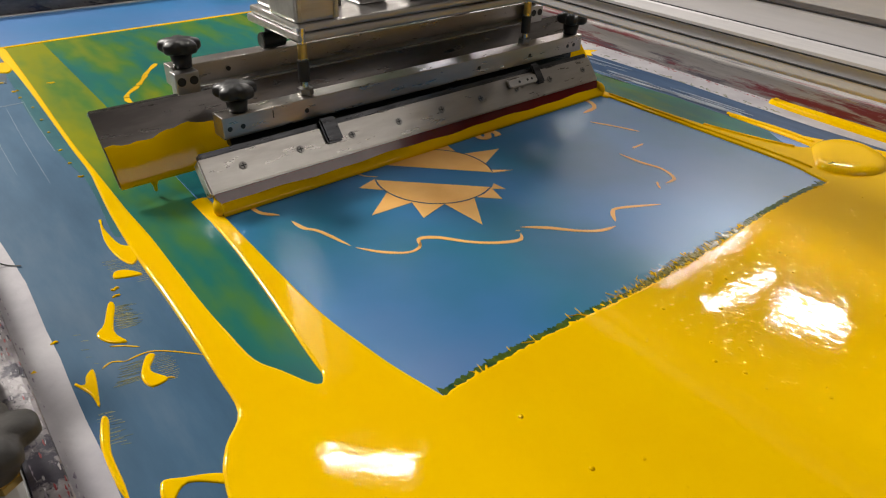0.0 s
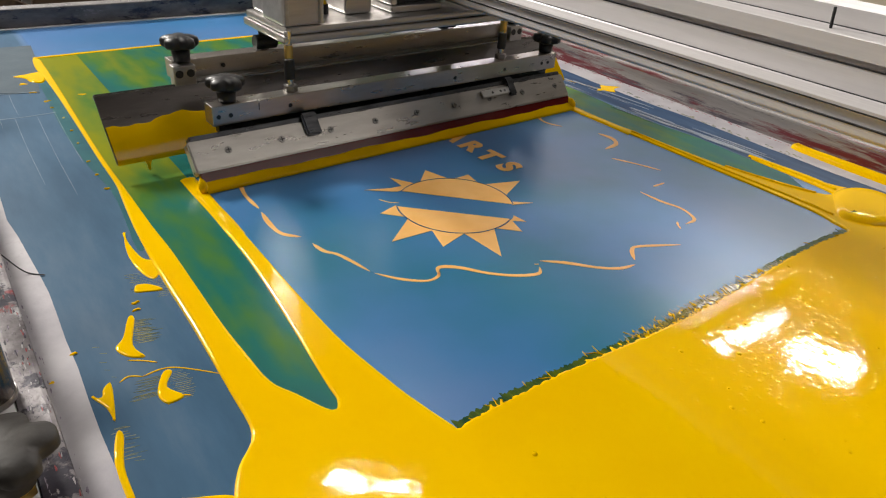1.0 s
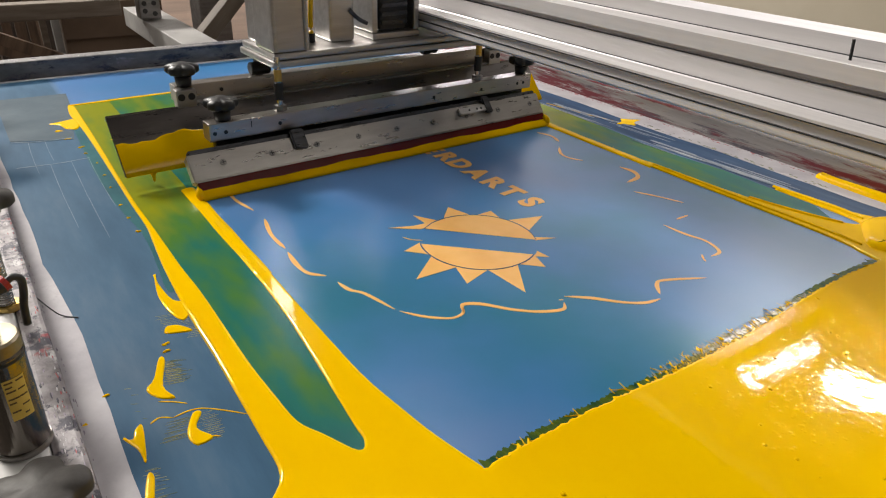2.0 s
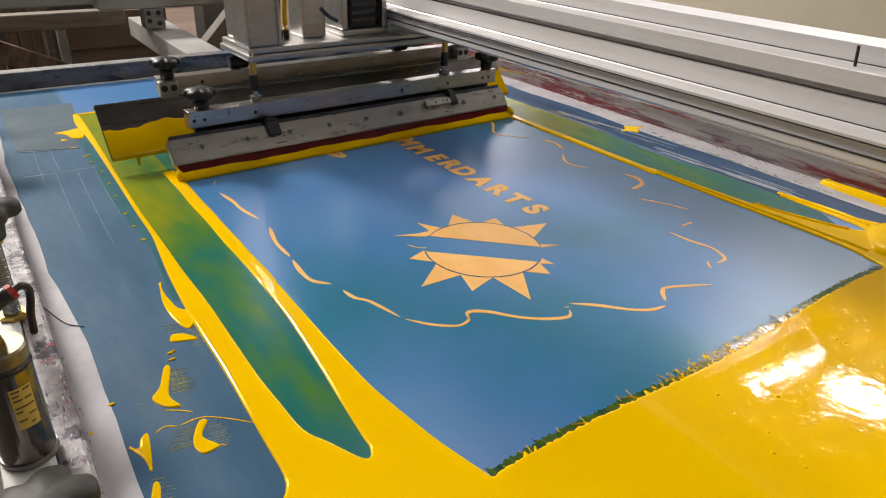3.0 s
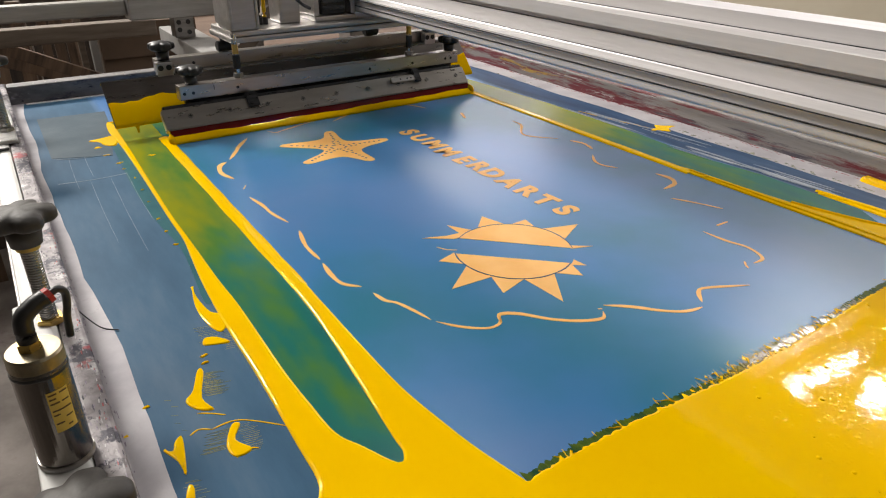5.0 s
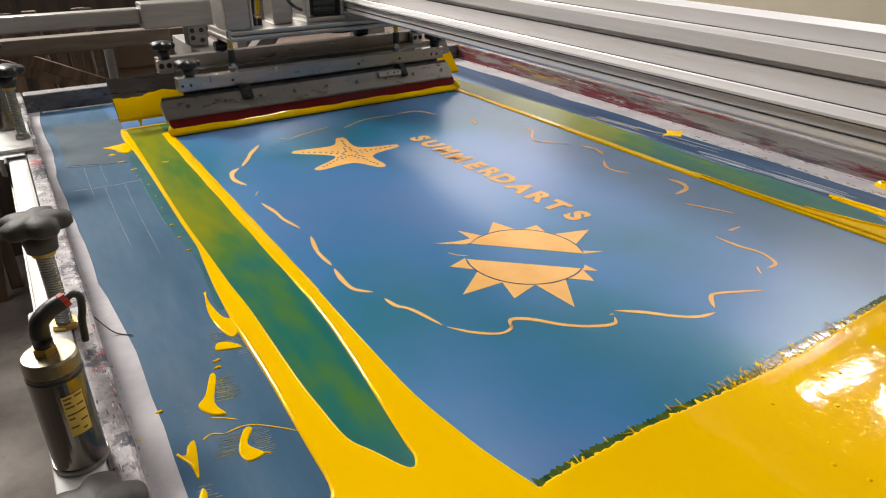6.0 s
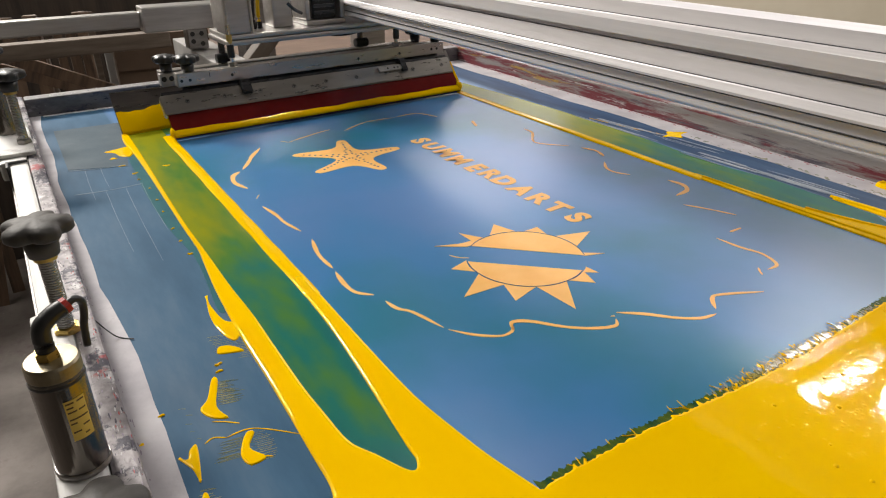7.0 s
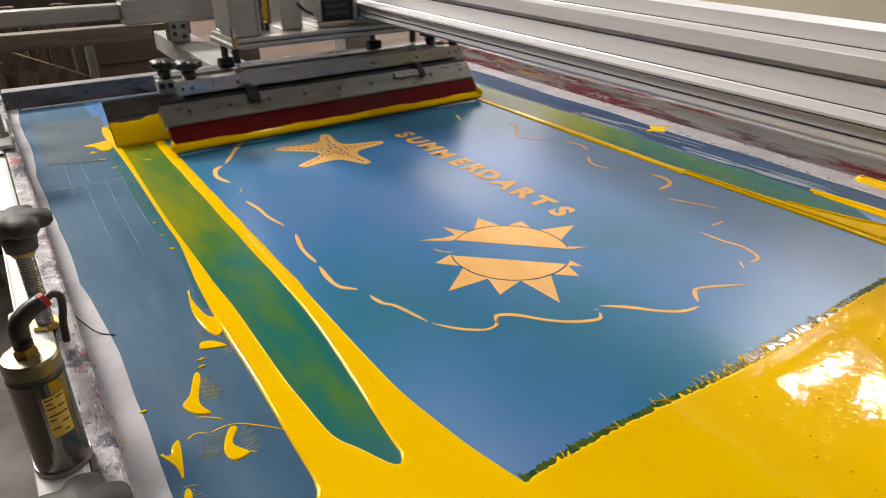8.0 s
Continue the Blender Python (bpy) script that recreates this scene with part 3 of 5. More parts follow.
    # the starfish
    tips = [(0.346, 0.981), (0.439, 1.009), (0.501, 0.921), (0.434, 0.845), (0.346, 0.884)]
    dips = [(0.411, 0.973), (0.441, 0.946), (0.442, 0.901), (0.404, 0.887), (0.395, 0.926)]
    mid = Vector((0.419, 0.927))
    outline = []
    for a, b in zip(tips, dips):
        t, prev = Vector(a), mid + (Vector(a) - mid) * 0.5
        side = Vector((-(t - mid).y, (t - mid).x)).normalized() * 0.0105
        outline += [t + side * 0.75 - (t - mid) * 0.07, t, t - side * 0.75 - (t - mid) * 0.07, mid + (Vector(b) - mid) * 1.08]
        if (outline[-4] - Vector(b)).length < (outline[-2] - Vector(b)).length:
            outline[-4], outline[-2] = outline[-2], outline[-4]
    part("starfish", flat(smooth_line([tuple(v) for v in outline], True, 5), 0), FABRIC_INK, art, "peach starfish with dotted arms")
    dots = bmesh.new()
    for a in tips:
        d = Vector(a) - mid
        side = Vector((-d.y, d.x)).normalized()
        for i in range(8):
            s = 0.12 + 0.1 * i
            for k in ((-1, 1) if i < 3 else (0,)):
                p = mid + d * s + side * k * 0.0042
                rod((p.x, p.y, 0.0003), (p.x, p.y, 0.0005), 0.0019, 10, bm=dots)
    part("starfish_dots", dots, LINE_BLUE, art, "dark blue dots along the arms")
    # lettering
    rnd = random.Random(3)
    word = "SUMMERDARTS"
    rows_y = (0.933, 0.897, 0.859, 0.817, 0.776, 0.743, 0.709, 0.669, 0.631, 0.595, 0.559)
    for i, ch in enumerate(word):
        cu = bpy.data.curves.new("letter", "FONT")
        cu.body, cu.size, cu.extrude, cu.offset, cu.align_x = ch, 0.043, 0.0002, 0.0022, "CENTER"
        tmp = bpy.data.objects.new("letter_outline", cu)
        scene.collection.objects.link(tmp)
        bpy.context.view_layer.update()
        me = bpy.data.meshes.new_from_object(tmp.evaluated_get(bpy.context.evaluated_depsgraph_get()))
        bpy.data.objects.remove(tmp)
        me.materials.clear()
        me.materials.append(FABRIC_INK)
        ob = new("letter", me)
        ob.parent = art
        ob.matrix_basis = pose(0.536 + rnd.uniform(-0.002, 0.002), rows_y[i], 0.0003, 0, 0, -88 + rnd.uniform(-5, 5))


stencil_design()

# ---- wet ink ----
rnd_ink = random.Random(11)


def ragged(x_from, x_to, y, depth, steps, spikes):
    """The torn front edge that the squeegee leaves in the ink."""
    out = []
    for i in range(steps + 1):
        s = i / steps
        x = x_from + (x_to - x_from) * s
        yy = y + 0.004 * math.sin(9 * s) + rnd_ink.uniform(0, depth)
        if rnd_ink.random() < spikes:
            yy += rnd_ink.uniform(0.0015, 0.0045)
            x += rnd_ink.uniform(-0.003, 0.003)
        out.append((x, yy))
    return out


def main_ink():
    ink = thing("ink_pool", "glossy wet yellow screen ink pooled on the mesh", "ink", (0, 0, 0))
    outer = [(0.142, 1.25), (0.138, 1.241), (0.134, 1.191), (0.137, 1.12), (0.137, 1.025), (0.1352, 0.904), (0.1332, 0.798), (0.1328, 0.729), (0.1295, 0.69), (0.1235, 0.625), (0.12, 0.56), (0.1185, 0.508), (0.118, 0.451), (0.115, 0.357), (0.112, 0.313), (0.094, 0.291), (0.083, 0.268), (0.079, 0.23), (0.09, 0.13)]
    front = [(0.12, 0.0), (0.3, -0.09), (0.6, -0.11), (0.86, -0.05), (0.925, 0.08), (0.927, 0.2), (0.912, 0.27), (0.888, 0.312), (0.874, 0.37), (0.868, 0.42), (0.865, 0.35), (0.861, 0.308), (0.853, 0.302), (0.837, 0.325), (0.808, 0.42), (0.798, 0.575), (0.786, 0.575), (0.787, 0.42), (0.788, 0.3), (0.78, 0.262)]
    ridge = [(0.228, 0.246), (0.223, 0.267), (0.2175, 0.293), (0.213, 0.325), (0.209, 0.358), (0.2075, 0.389), (0.2075, 0.439), (0.208, 0.49), (0.209, 0.565)]
    corridor = [(0.1948, 0.565), (0.1922, 0.501), (0.1875, 0.445), (0.182, 0.392), (0.175, 0.328), (0.1735, 0.311), (0.166, 0.304), (0.153, 0.331), (0.143, 0.353), (0.1405, 0.391), (0.139, 0.432), (0.1397, 0.494), (0.1405, 0.56), (0.139, 0.616), (0.139, 0.673), (0.139, 0.73), (0.1388, 0.80), (0.141, 0.9), (0.1445, 1.02), (0.147, 1.12), (0.149, 1.235)]
    rag = ragged(0.776, 0.228, 0.241, 0.0022, 240, 0.035)
    outline = smooth_line(outer, False, 4) + smooth_line(front, False, 4) + [np.array(p) for p in rag] + smooth_line(ridge, False, 4) + smooth_line(corridor, False, 4)
    part("pool", puddle(outline, 0.0022, 0.0026), YELLOW, ink, smooth=True)
    fringe = ragged(0.775, 0.229, 0.2465, 0.003, 420, 0.025)
    part("fringe", flat(fringe + [(0.229, 0.232), (0.775, 0.232)], Z, 0.0005), OLIVE, ink, "thin green torn edge of the ink")
    # wet ridges and strings along the torn edge
    for i in range(6):
        x = 0.27 + 0.49 * rnd_ink.random()
        y = 0.25 + rnd_ink.uniform(-0.002, 0.006)
        a = rnd_ink.uniform(-0.7, 2.2) + 0.7
        ln = rnd_ink.uniform(0.003, 0.007)
        part("ink_string", puddle(np.array(stroke_outline([(x, y - ln * 0.5), (x - 0.3 * ln * math.cos(a), y), (x - ln * math.cos(a), y + ln * 0.6 * math.sin(a))], 0.0006)), 0.0008, 0.0002, Z + 0.0004), YELLOW_THIN, ink, smooth=True)
    for i in range(60):
        x = 0.40 + 0.24 * rnd_ink.random()
        part("ink_fleck", puddle(blob(x, 0.2455 + rnd_ink.uniform(-0.010, 0.004), rnd_ink.uniform(0.001, 0.0035), rnd_ink.uniform(0.0005, 0.0012), 0.5, rnd_ink.uniform(0.6, 1.6)), 0.0007, 0.0006, Z + 0.0005 if i % 3 else Z + 0.0022), YELLOW, ink, smooth=True)
    # pale bristles added where the torn edge glints white
    lip = bmesh.new()
    for i in range(150):
        x = 0.40 + 0.25 * rnd_ink.random()
        ln, w = rnd_ink.uniform(0.003, 0.009), rnd_ink.uniform(0.0003, 0.0007)
        y, a = 0.2445 + rnd_ink.uniform(-0.001, 0.003), rnd_ink.uniform(0.9, 1.7)
        p, q = Vector((x, y, Z + 0.0008)), Vector((x + ln * math.cos(a) * 0.5, y + ln * math.sin(a), Z + 0.0006))
        side = Vector((w, 0, 0))
        ridge_top = (p + q) / 2 + Vector((0, 0, 0.0007))
        v = [lip.verts.new(c) for c in (p - side, p + side, q, ridge_top)]
        for f in ((0, 1, 3), (1, 2, 3), (2, 0, 3)):
            lip.faces.new([v[k] for k in f])
    part("glint_bristles", lip, GLINT_PALE, ink, "pale bristles of torn ink standing in for white glints", smooth=True)["kind"] = "stuff"
    # low wet ripples combed across the torn edge, shaped to catch lamp glints
    ripple = bmesh.new()
    for i in range(620):
        x = 0.53 + rnd_ink.gauss(0, 0.055)
        y = 0.236 + rnd_ink.uniform(-0.010, 0.012)
        ln, w, a = rnd_ink.uniform(0.0015, 0.0055), rnd_ink.uniform(0.0005, 0.0013), rnd_ink.uniform(1.1, 1.9)
        zb = Z + (0.0022 if y < 0.238 else 0.0006)
        u, v = Vector((math.cos(a), math.sin(a), 0)), Vector((-math.sin(a), math.cos(a), 0))
        c = Vector((x, y, zb))
        rim = [ripple.verts.new(c + u * ln * 0.5 * math.cos(k * 0.785) + v * w * math.sin(k * 0.785)) for k in range(8)]
        mid = [ripple.verts.new(c + (u * ln * 0.5 * math.cos(k * 0.785) + v * w * math.sin(k * 0.785)) * 0.55 + Vector((0, 0, w * 0.035))) for k in range(8)]
        peak = ripple.verts.new(c + Vector((0, 0, w * 0.05)))
        for k in range(8):
            ripple.faces.new((rim[k], rim[(k + 1) % 8], mid[(k + 1) % 8], mid[k]))
            ripple.faces.new((mid[k], mid[(k + 1) % 8], peak))
    part("wet_ripples", ripple, YELLOW, ink, "low wet ripples shaped to catch glints along the torn edge", smooth=True)["kind"] = "stuff"
    # air bubbles on the pool
    for i in range(46):
        x, y = rnd_ink.uniform(0.25, 0.85), rnd_ink.uniform(0.03, 0.215)
        r = rnd_ink.uniform(0.0008, 0.0022)
        part("bubble", lathe([(r, 0), (r * 0.85, r * 0.3), (r * 0.4, r * 0.55), (0.0001, r * 0.6)], 10), YELLOW, ink, smooth=True, m=pose(x, y, Z + 0.0021))
    # froth gathers where the lamps mirror, to break up their highlights
    froth = bmesh.new()
    for i in range(1300):
        x, y = (rnd_ink.gauss(0.52, 0.08), rnd_ink.gauss(0.17, 0.04)) if i % 4 else (rnd_ink.uniform(0.25, 0.85), rnd_ink.uniform(0.0, 0.22))
        r = rnd_ink.uniform(0.0007, 0.0024)
        if 0.15 < x < 0.88 and -0.05 < y < 0.225:
            ring = [froth.verts.new((x + r * math.cos(a), y + r * math.sin(a), Z + 0.00215)) for a in (0, 1.05, 2.09, 3.14, 4.19, 5.24)]
            peak = froth.verts.new((x, y, Z + 0.00215 + r * 0.17))
            for k in range(6):
                froth.faces.new((ring[k], ring[(k + 1) % 6], peak))
    part("froth", froth, YELLOW, ink, "tiny air bubbles in the ink", smooth=True)["kind"] = "stuff"
    # thick folds where the blade turns the ink back
    part("ink_fold", puddle(smooth_line([(0.80, 0.262), (0.832, 0.287), (0.866, 0.302), (0.9, 0.293), (0.914, 0.266), (0.902, 0.234), (0.862, 0.214), (0.82, 0.226)], True, 5), 0.0065, 0.02, Z + 0.0016), YELLOW, ink, "thick rounded fold of ink", smooth=True)
    for pts, w in (([(0.792, 0.565), (0.794, 0.5), (0.796, 0.42), (0.799, 0.33), (0.797, 0.27)], 0.0065), ([(0.806, 0.42), (0.822, 0.355), (0.838, 0.312)], 0.0055), ([(0.871, 0.425), (0.874, 0.38), (0.876, 0.335), (0.872, 0.305)], 0.0085)):
        part("ink_fold", puddle(stroke_outline(pts, w, 0.35), 0.0028, 0.0024, Z + 0.0014), YELLOW, ink, smooth=True)
    # combed slivers of wet ink standing off the torn edge, level to mirror lamps
    comb = bmesh.new()
    for i in range(330):
        s = rnd_ink.random()
        x = 0.415 + 0.235 * s
        tall = (0.4 + 0.6 * math.sin(math.pi * min(1, max(0, (s - 0.1) / 0.8)))) * (0.35 if 0.62 < s < 0.68 else 1.0)
        ln, w = rnd_ink.uniform(0.003, 0.008) * tall, rnd_ink.uniform(0.0004, 0.0011)
        y0, lean = 0.2415 + rnd_ink.uniform(-0.002, 0.0025), rnd_ink.uniform(-0.12, 0.3)
        zt = Z + 0.0011 + rnd_ink.uniform(0, 0.0003)
        a, b, c, d = (comb.verts.new(p) for p in ((x - w, y0, zt), (x + w, y0, zt), (x + lean * ln + w * 0.5, y0 + ln, zt - 0.0001), (x + lean * ln - w * 0.3, y0 + ln * rnd_ink.uniform(0.8, 1.1), zt - 0.0001)))
        comb.faces.new((a, b, c, d))
        low = [comb.verts.new((v.co.x, v.co.y, Z + 0.0004)) for v in (a, b, c, d)]
        for p, q, r, t in ((a, b, low[1], low[0]), (b, c, low[2], low[1]), (c, d, low[3], low[2]), (d, a, low[0], low[3])):
            comb.faces.new((p, q, r, t))
    part("torn_ink", comb, GLINT, ink, "glinting combed slivers of wet ink")["kind"] = "stuff"
    # long fine hairs of ink pulled over the mesh
    for x, y, dx, dy in ((0.262, 0.247, -0.006, 0.007), (0.266, 0.246, 0.002, 0.012), (0.318, 0.247, -0.014, 0.007), (0.32, 0.246, 0.001, 0.013), (0.371, 0.248, -0.016, 0.009), (0.373, 0.247, 0.002, 0.015), (0.243, 0.244, -0.004, 0.005), (0.414, 0.248, -0.006, 0.011)):
        part("ink_string", puddle(stroke_outline([(x + 0.003, y - 0.006), (x, y), (x + dx * 0.35, y + dy * 0.3), (x + dx * 0.6, y + dy * 0.6)], 0.0007, 0.7), 0.0007, 0.0003, Z + 0.0005), YELLOW_THIN, ink, smooth=True)
    back = [(0.142, 1.249), (0.25, 1.252), (0.42, 1.256), (0.583, 1.26), (0.85, 1.268)]
    part("back_ridge", puddle(np.array(stroke_outline(back, 0.0095, 0.15)), 0.0016, 0.002), YELLOW, ink, smooth=True)
    part("corner_tail", puddle(smooth_line([(0.099, 1.158), (0.117, 1.164), (0.136, 1.168), (0.139, 1.14), (0.13, 1.115), (0.117, 1.124), (0.112, 1.145)], True, 5), 0.0018, 0.003), YELLOW, ink, smooth=True)
    return ink


def stroke_outline(points, width, taper=0.8, n=8):
    line = np.array(smooth_line(points, False, n))
    d = np.gradient(line, axis=0)
    d /= np.maximum(np.linalg.norm(d, axis=1, keepdims=True), 1e-9)
    s = np.linspace(0, 1, len(line))
    w = width / 2 * (np.sin(np.pi * np.clip(s, 0.03, 0.97)) ** taper)
    side = np.stack([-d[:, 1], d[:, 0]], 1) * w[:, None]
    return np.concatenate([line + side, (line - side)[::-1]])


def blob(x, y, rx, ry, wob, turn=0.0):
    out, a0 = [], rnd_ink.uniform(0, 6)
    for i in range(24):
        a = 2 * math.pi * i / 24
        k = 1 + wob * (0.5 * math.sin(2 * a + a0) + 0.5 * math.sin(3 * a + 2 * a0))
        px, py = rx * k * math.cos(a), ry * k * math.sin(a)
        out.append((x + px * math.cos(turn) - py * math.sin(turn), y + px * math.sin(turn) + py * math.cos(turn)))
    return out


main_ink()


def ink_splash(outline, height=0.001, label="yellow ink splash on the blue mesh"):
    ob = part("ink_splash", puddle(smooth_line(outline, True, 4), height, 0.0016), YELLOW, smooth=True)
    return tagged(ob, label, "ink splash", "ink splashes")


ink_splash([(0.1125, 0.617), (0.1115, 0.594), (0.115, 0.562), (0.126, 0.552), (0.124, 0.539), (0.113, 0.524), (0.106, 0.545), (0.1055, 0.579)])
ink_splash([(0.098, 0.522), (0.108, 0.518), (0.115, 0.505), (0.1, 0.509), (0.094, 0.513)])
ink_splash([(0.08, 0.48), (0.084, 0.476), (0.074, 0.444), (0.078, 0.426), (0.067, 0.432), (0.062, 0.446), (0.07, 0.456)])
ink_splash([(0.083, 0.402), (0.089, 0.4), (0.081, 0.386), (0.088, 0.371), (0.076, 0.369), (0.0735, 0.383)])
ink_splash([(0.044, 0.406), (0.05, 0.41), (0.0475, 0.391), (0.043, 0.371), (0.0415, 0.386), (0.0355, 0.402), (0.041, 0.398)])
ink_splash([(0.041, 0.36), (0.0445, 0.356), (0.038, 0.329), (0.037, 0.3), (0.035, 0.285), (0.0325, 0.306), (0.034, 0.337)])
ink_splash([(0.053, 0.288), (0.066, 0.284), (0.084, 0.274), (0.085, 0.264), (0.066, 0.279), (0.054, 0.27), (0.048, 0.262)])
ink_splash([(0.898, 0.728), (0.915, 0.733), (0.925, 0.744), (0.936, 0.735), (0.952, 0.722), (0.932, 0.718), (0.92, 0.706), (0.912, 0.716)])
for sx, sy, sr in ((0.106, 1.118, 0.006), (0.112, 1.075, 0.004), (0.121, 1.03, 0.004), (0.122, 1.0, 0.002), (0.127, 0.955, 0.0018), (0.1265, 0.905, 0.0016), (0.124, 0.86, 0.0016), (0.122, 0.80, 0.0022), (0.122, 0.76, 0.0024), (0.123, 0.72, 0.003), (0.09, 0.497, 0.003), (0.088, 0.487, 0.0026), (0.035, 0.455, 0.0024), (0.017, 0.43, 0.0022), (0.168, 1.04, 0.005)):
    ink_splash(blob(sx, sy, sr, sr * 0.55, 0.5), 0.0012, "small yellow ink drop on the blue mesh")
for pts in ([(0.07, 0.405), (0.09, 0.404), (0.118, 0.378)], [(0.055, 0.407), (0.062, 0.41), (0.07, 0.405)], [(0.066, 0.428), (0.075, 0.422), (0.083, 0.415)], [(0.076, 0.368), (0.086, 0.372), (0.092, 0.369)]):
    tagged(part("ink_streak", stroke(pts, 0.0018, Z, 0.0004), YELLOW_THIN), "thin scraped yellow ink streak on the mesh", "ink streak", "ink streaks")
rnd_s = random.Random(21)
for cx, cy, w, h, k in ((0.088, 0.458, 0.014, 0.03, 16), (0.07, 0.392, 0.022, 0.02, 18), (0.052, 0.44, 0.006, 0.05, 5), (0.045, 0.35, 0.012, 0.04, 6)):
    bm = bmesh.new()
    for i in range(k):
        y0, x0 = cy + h * (i / k - 0.5), cx + rnd_s.uniform(-0.3, 0.3) * w
        stroke([(x0 - w * rnd_s.uniform(0.2, 0.5), y0 + 0.001), (x0, y0), (x0 + w * rnd_s.uniform(0.2, 0.5), y0 - 0.0015)], 0.0005, Z, 0.0002, 0.8, bm, 3)
    tagged(part("scraped_ink", bm, SMEAR), "faint combed smear of yellow-green ink on the mesh", "ink smear", "ink smears", "stuff")
tagged(part("ink_pool_edge", puddle(smooth_line([(0.958, 0.405), (0.97, 0.4), (0.973, 0.3), (0.973, 0.1), (0.955, 0.1), (0.952, 0.3)], True, 5), 0.009, 0.008), YELLOW, smooth=True), "yellow ink run against the frame bar", "ink")

rnd_w = random.Random(31)
for y0, y1, x0, x1, wide, k in ((0.66, 0.40, 0.872, 0.886, 0.018, 26), (1.06, 0.68, 0.861, 0.873, 0.004, 5), (0.9, 0.62, 0.885, 0.905, 0.02, 9)):
    smear = thing("wiped_smear", "pale wiped streaks of washed-out ink on the mesh", "ink smear", (0, 0, 0), "ink smears")
    for i in range(k):
        a = rnd_w.uniform(0, 0.75)
        b = min(1.0, a + rnd_w.uniform(0.2, 0.5))
        o = rnd_w.gauss(0, 0.35) * wide
        pts = [(x0 + (x1 - x0) * u + o, y0 + (y1 - y0) * u) for u in (a, (a + b) / 2, b)]
        part("streak", stroke(pts, rnd_w.uniform(0.0012, 0.0042), Z + 0.0001 * (i % 4), 0.0005 + 0.00003 * i, 0.8, None, 4), WIPED, smear)
tagged(part("ink_streak", stroke([(0.91, 0.728), (0.89, 0.8), (0.876, 0.88)], 0.0026, Z, 0.0006), YELLOW_THIN), "thin scraped yellow ink streak on the mesh", "ink streak", "ink streaks")
# pale beads added where the glued edge sparkles
beads = bmesh.new()
for i in range(90):
    x, y = rnd_w.gauss(0.936, 0.003), (rnd_w.uniform(0.38, 0.72) if i % 4 else rnd_w.uniform(1.05, 1.2))
    r = rnd_w.uniform(0.0008, 0.0026)
    rim = [beads.verts.new((x + r * 0.6 * math.cos(k * 0.785), y + r * 1.6 * math.sin(k * 0.785), Z + 0.0006)) for k in range(8)]
    mid = [beads.verts.new((x + r * 0.36 * math.cos(k * 0.785), y + r * math.sin(k * 0.785), Z + 0.0006 + r * 0.3)) for k in range(8)]
    top = beads.verts.new((x, y, Z + 0.0006 + r * 0.4))
    for k in range(8):
        beads.faces.new((rim[k], rim[(k + 1) % 8], mid[(k + 1) % 8], mid[k]))
        beads.faces.new((mid[k], mid[(k + 1) % 8], top))
tagged(part("glint_bead", beads, GLINT_PALE, smooth=True), "row of pale glossy beads standing in for glints on the glued edge", "wet beads", kind="stuff")
# feathered drag marks beside the splashes
for cx, cy, ln, k, lean in ((0.083, 0.459, 0.012, 26, -0.25), (0.116, 0.512, 0.01, 12, -0.2), (0.089, 0.385, 0.012, 16, -0.15), (0.046, 0.35, 0.006, 10, -0.3), (0.1, 0.528, 0.012, 12, -0.2)):
    bm = bmesh.new()
    for i in range(k):
        y = cy + 0.032 * (i / k - 0.5)
        x = cx - 0.006 * abs(i / k - 0.5) + rnd_w.uniform(-0.002, 0.002)
        l2 = ln * rnd_w.uniform(0.4, 1.0)
        stroke([(x - 0.004, y + 0.001), (x + l2 * 0.4, y + lean * l2 * 0.4), (x + l2, y + lean * l2)], rnd_w.uniform(0.0003, 0.0007), Z, 0.0002, 0.6, bm, 3)
    tagged(part("scraped_ink", bm, FEATHER), "feathered scrape of thin yellow ink on the mesh", "ink smear", "ink smears", "stuff")

# ---- ink film: flooded green layer, taken up strip by strip as the blade passes ----
film = thing("ink_film", "thin green-yellow film of flooded ink on the blue mesh", "ink film", (0, 0, Z))
part("side_film", flat([(0.146, 1.25), (0.142, 0.95), (0.137, 0.8), (0.137, 0.6), (0.137, 0.45), (0.14, 0.36), (0.16, 0.298), (0.178, 0.3), (0.19, 0.42), (0.2, 0.55), (0.203, 0.7), (0.203, 1.25)], 0, 0.0004), FILM_SIDE, film)
part("side_film", flat([(0.79, 0.30), (0.83, 0.31), (0.862, 0.36), (0.868, 0.5), (0.856, 0.6), (0.864, 0.72), (0.866, 0.94), (0.857, 1.1), (0.842, 1.26), (0.79, 1.255)], 0, 0.0004), FILM_SIDE, film)
part("outer_film", flat(smooth_line([(0.134, 1.19), (0.127, 1.133), (0.123, 1.042), (0.118, 0.927), (0.1185, 0.804), (0.125, 0.713), (0.121, 0.647), (0.115, 0.58), (0.128, 0.6), (0.14, 0.75), (0.142, 0.95), (0.146, 1.19)], True, 3), 0, 0.0002), OUTER, film)
STRIP, N_STRIP, STRIP_Y = 0.042, 17, 0.545
strips, ridges = [], []
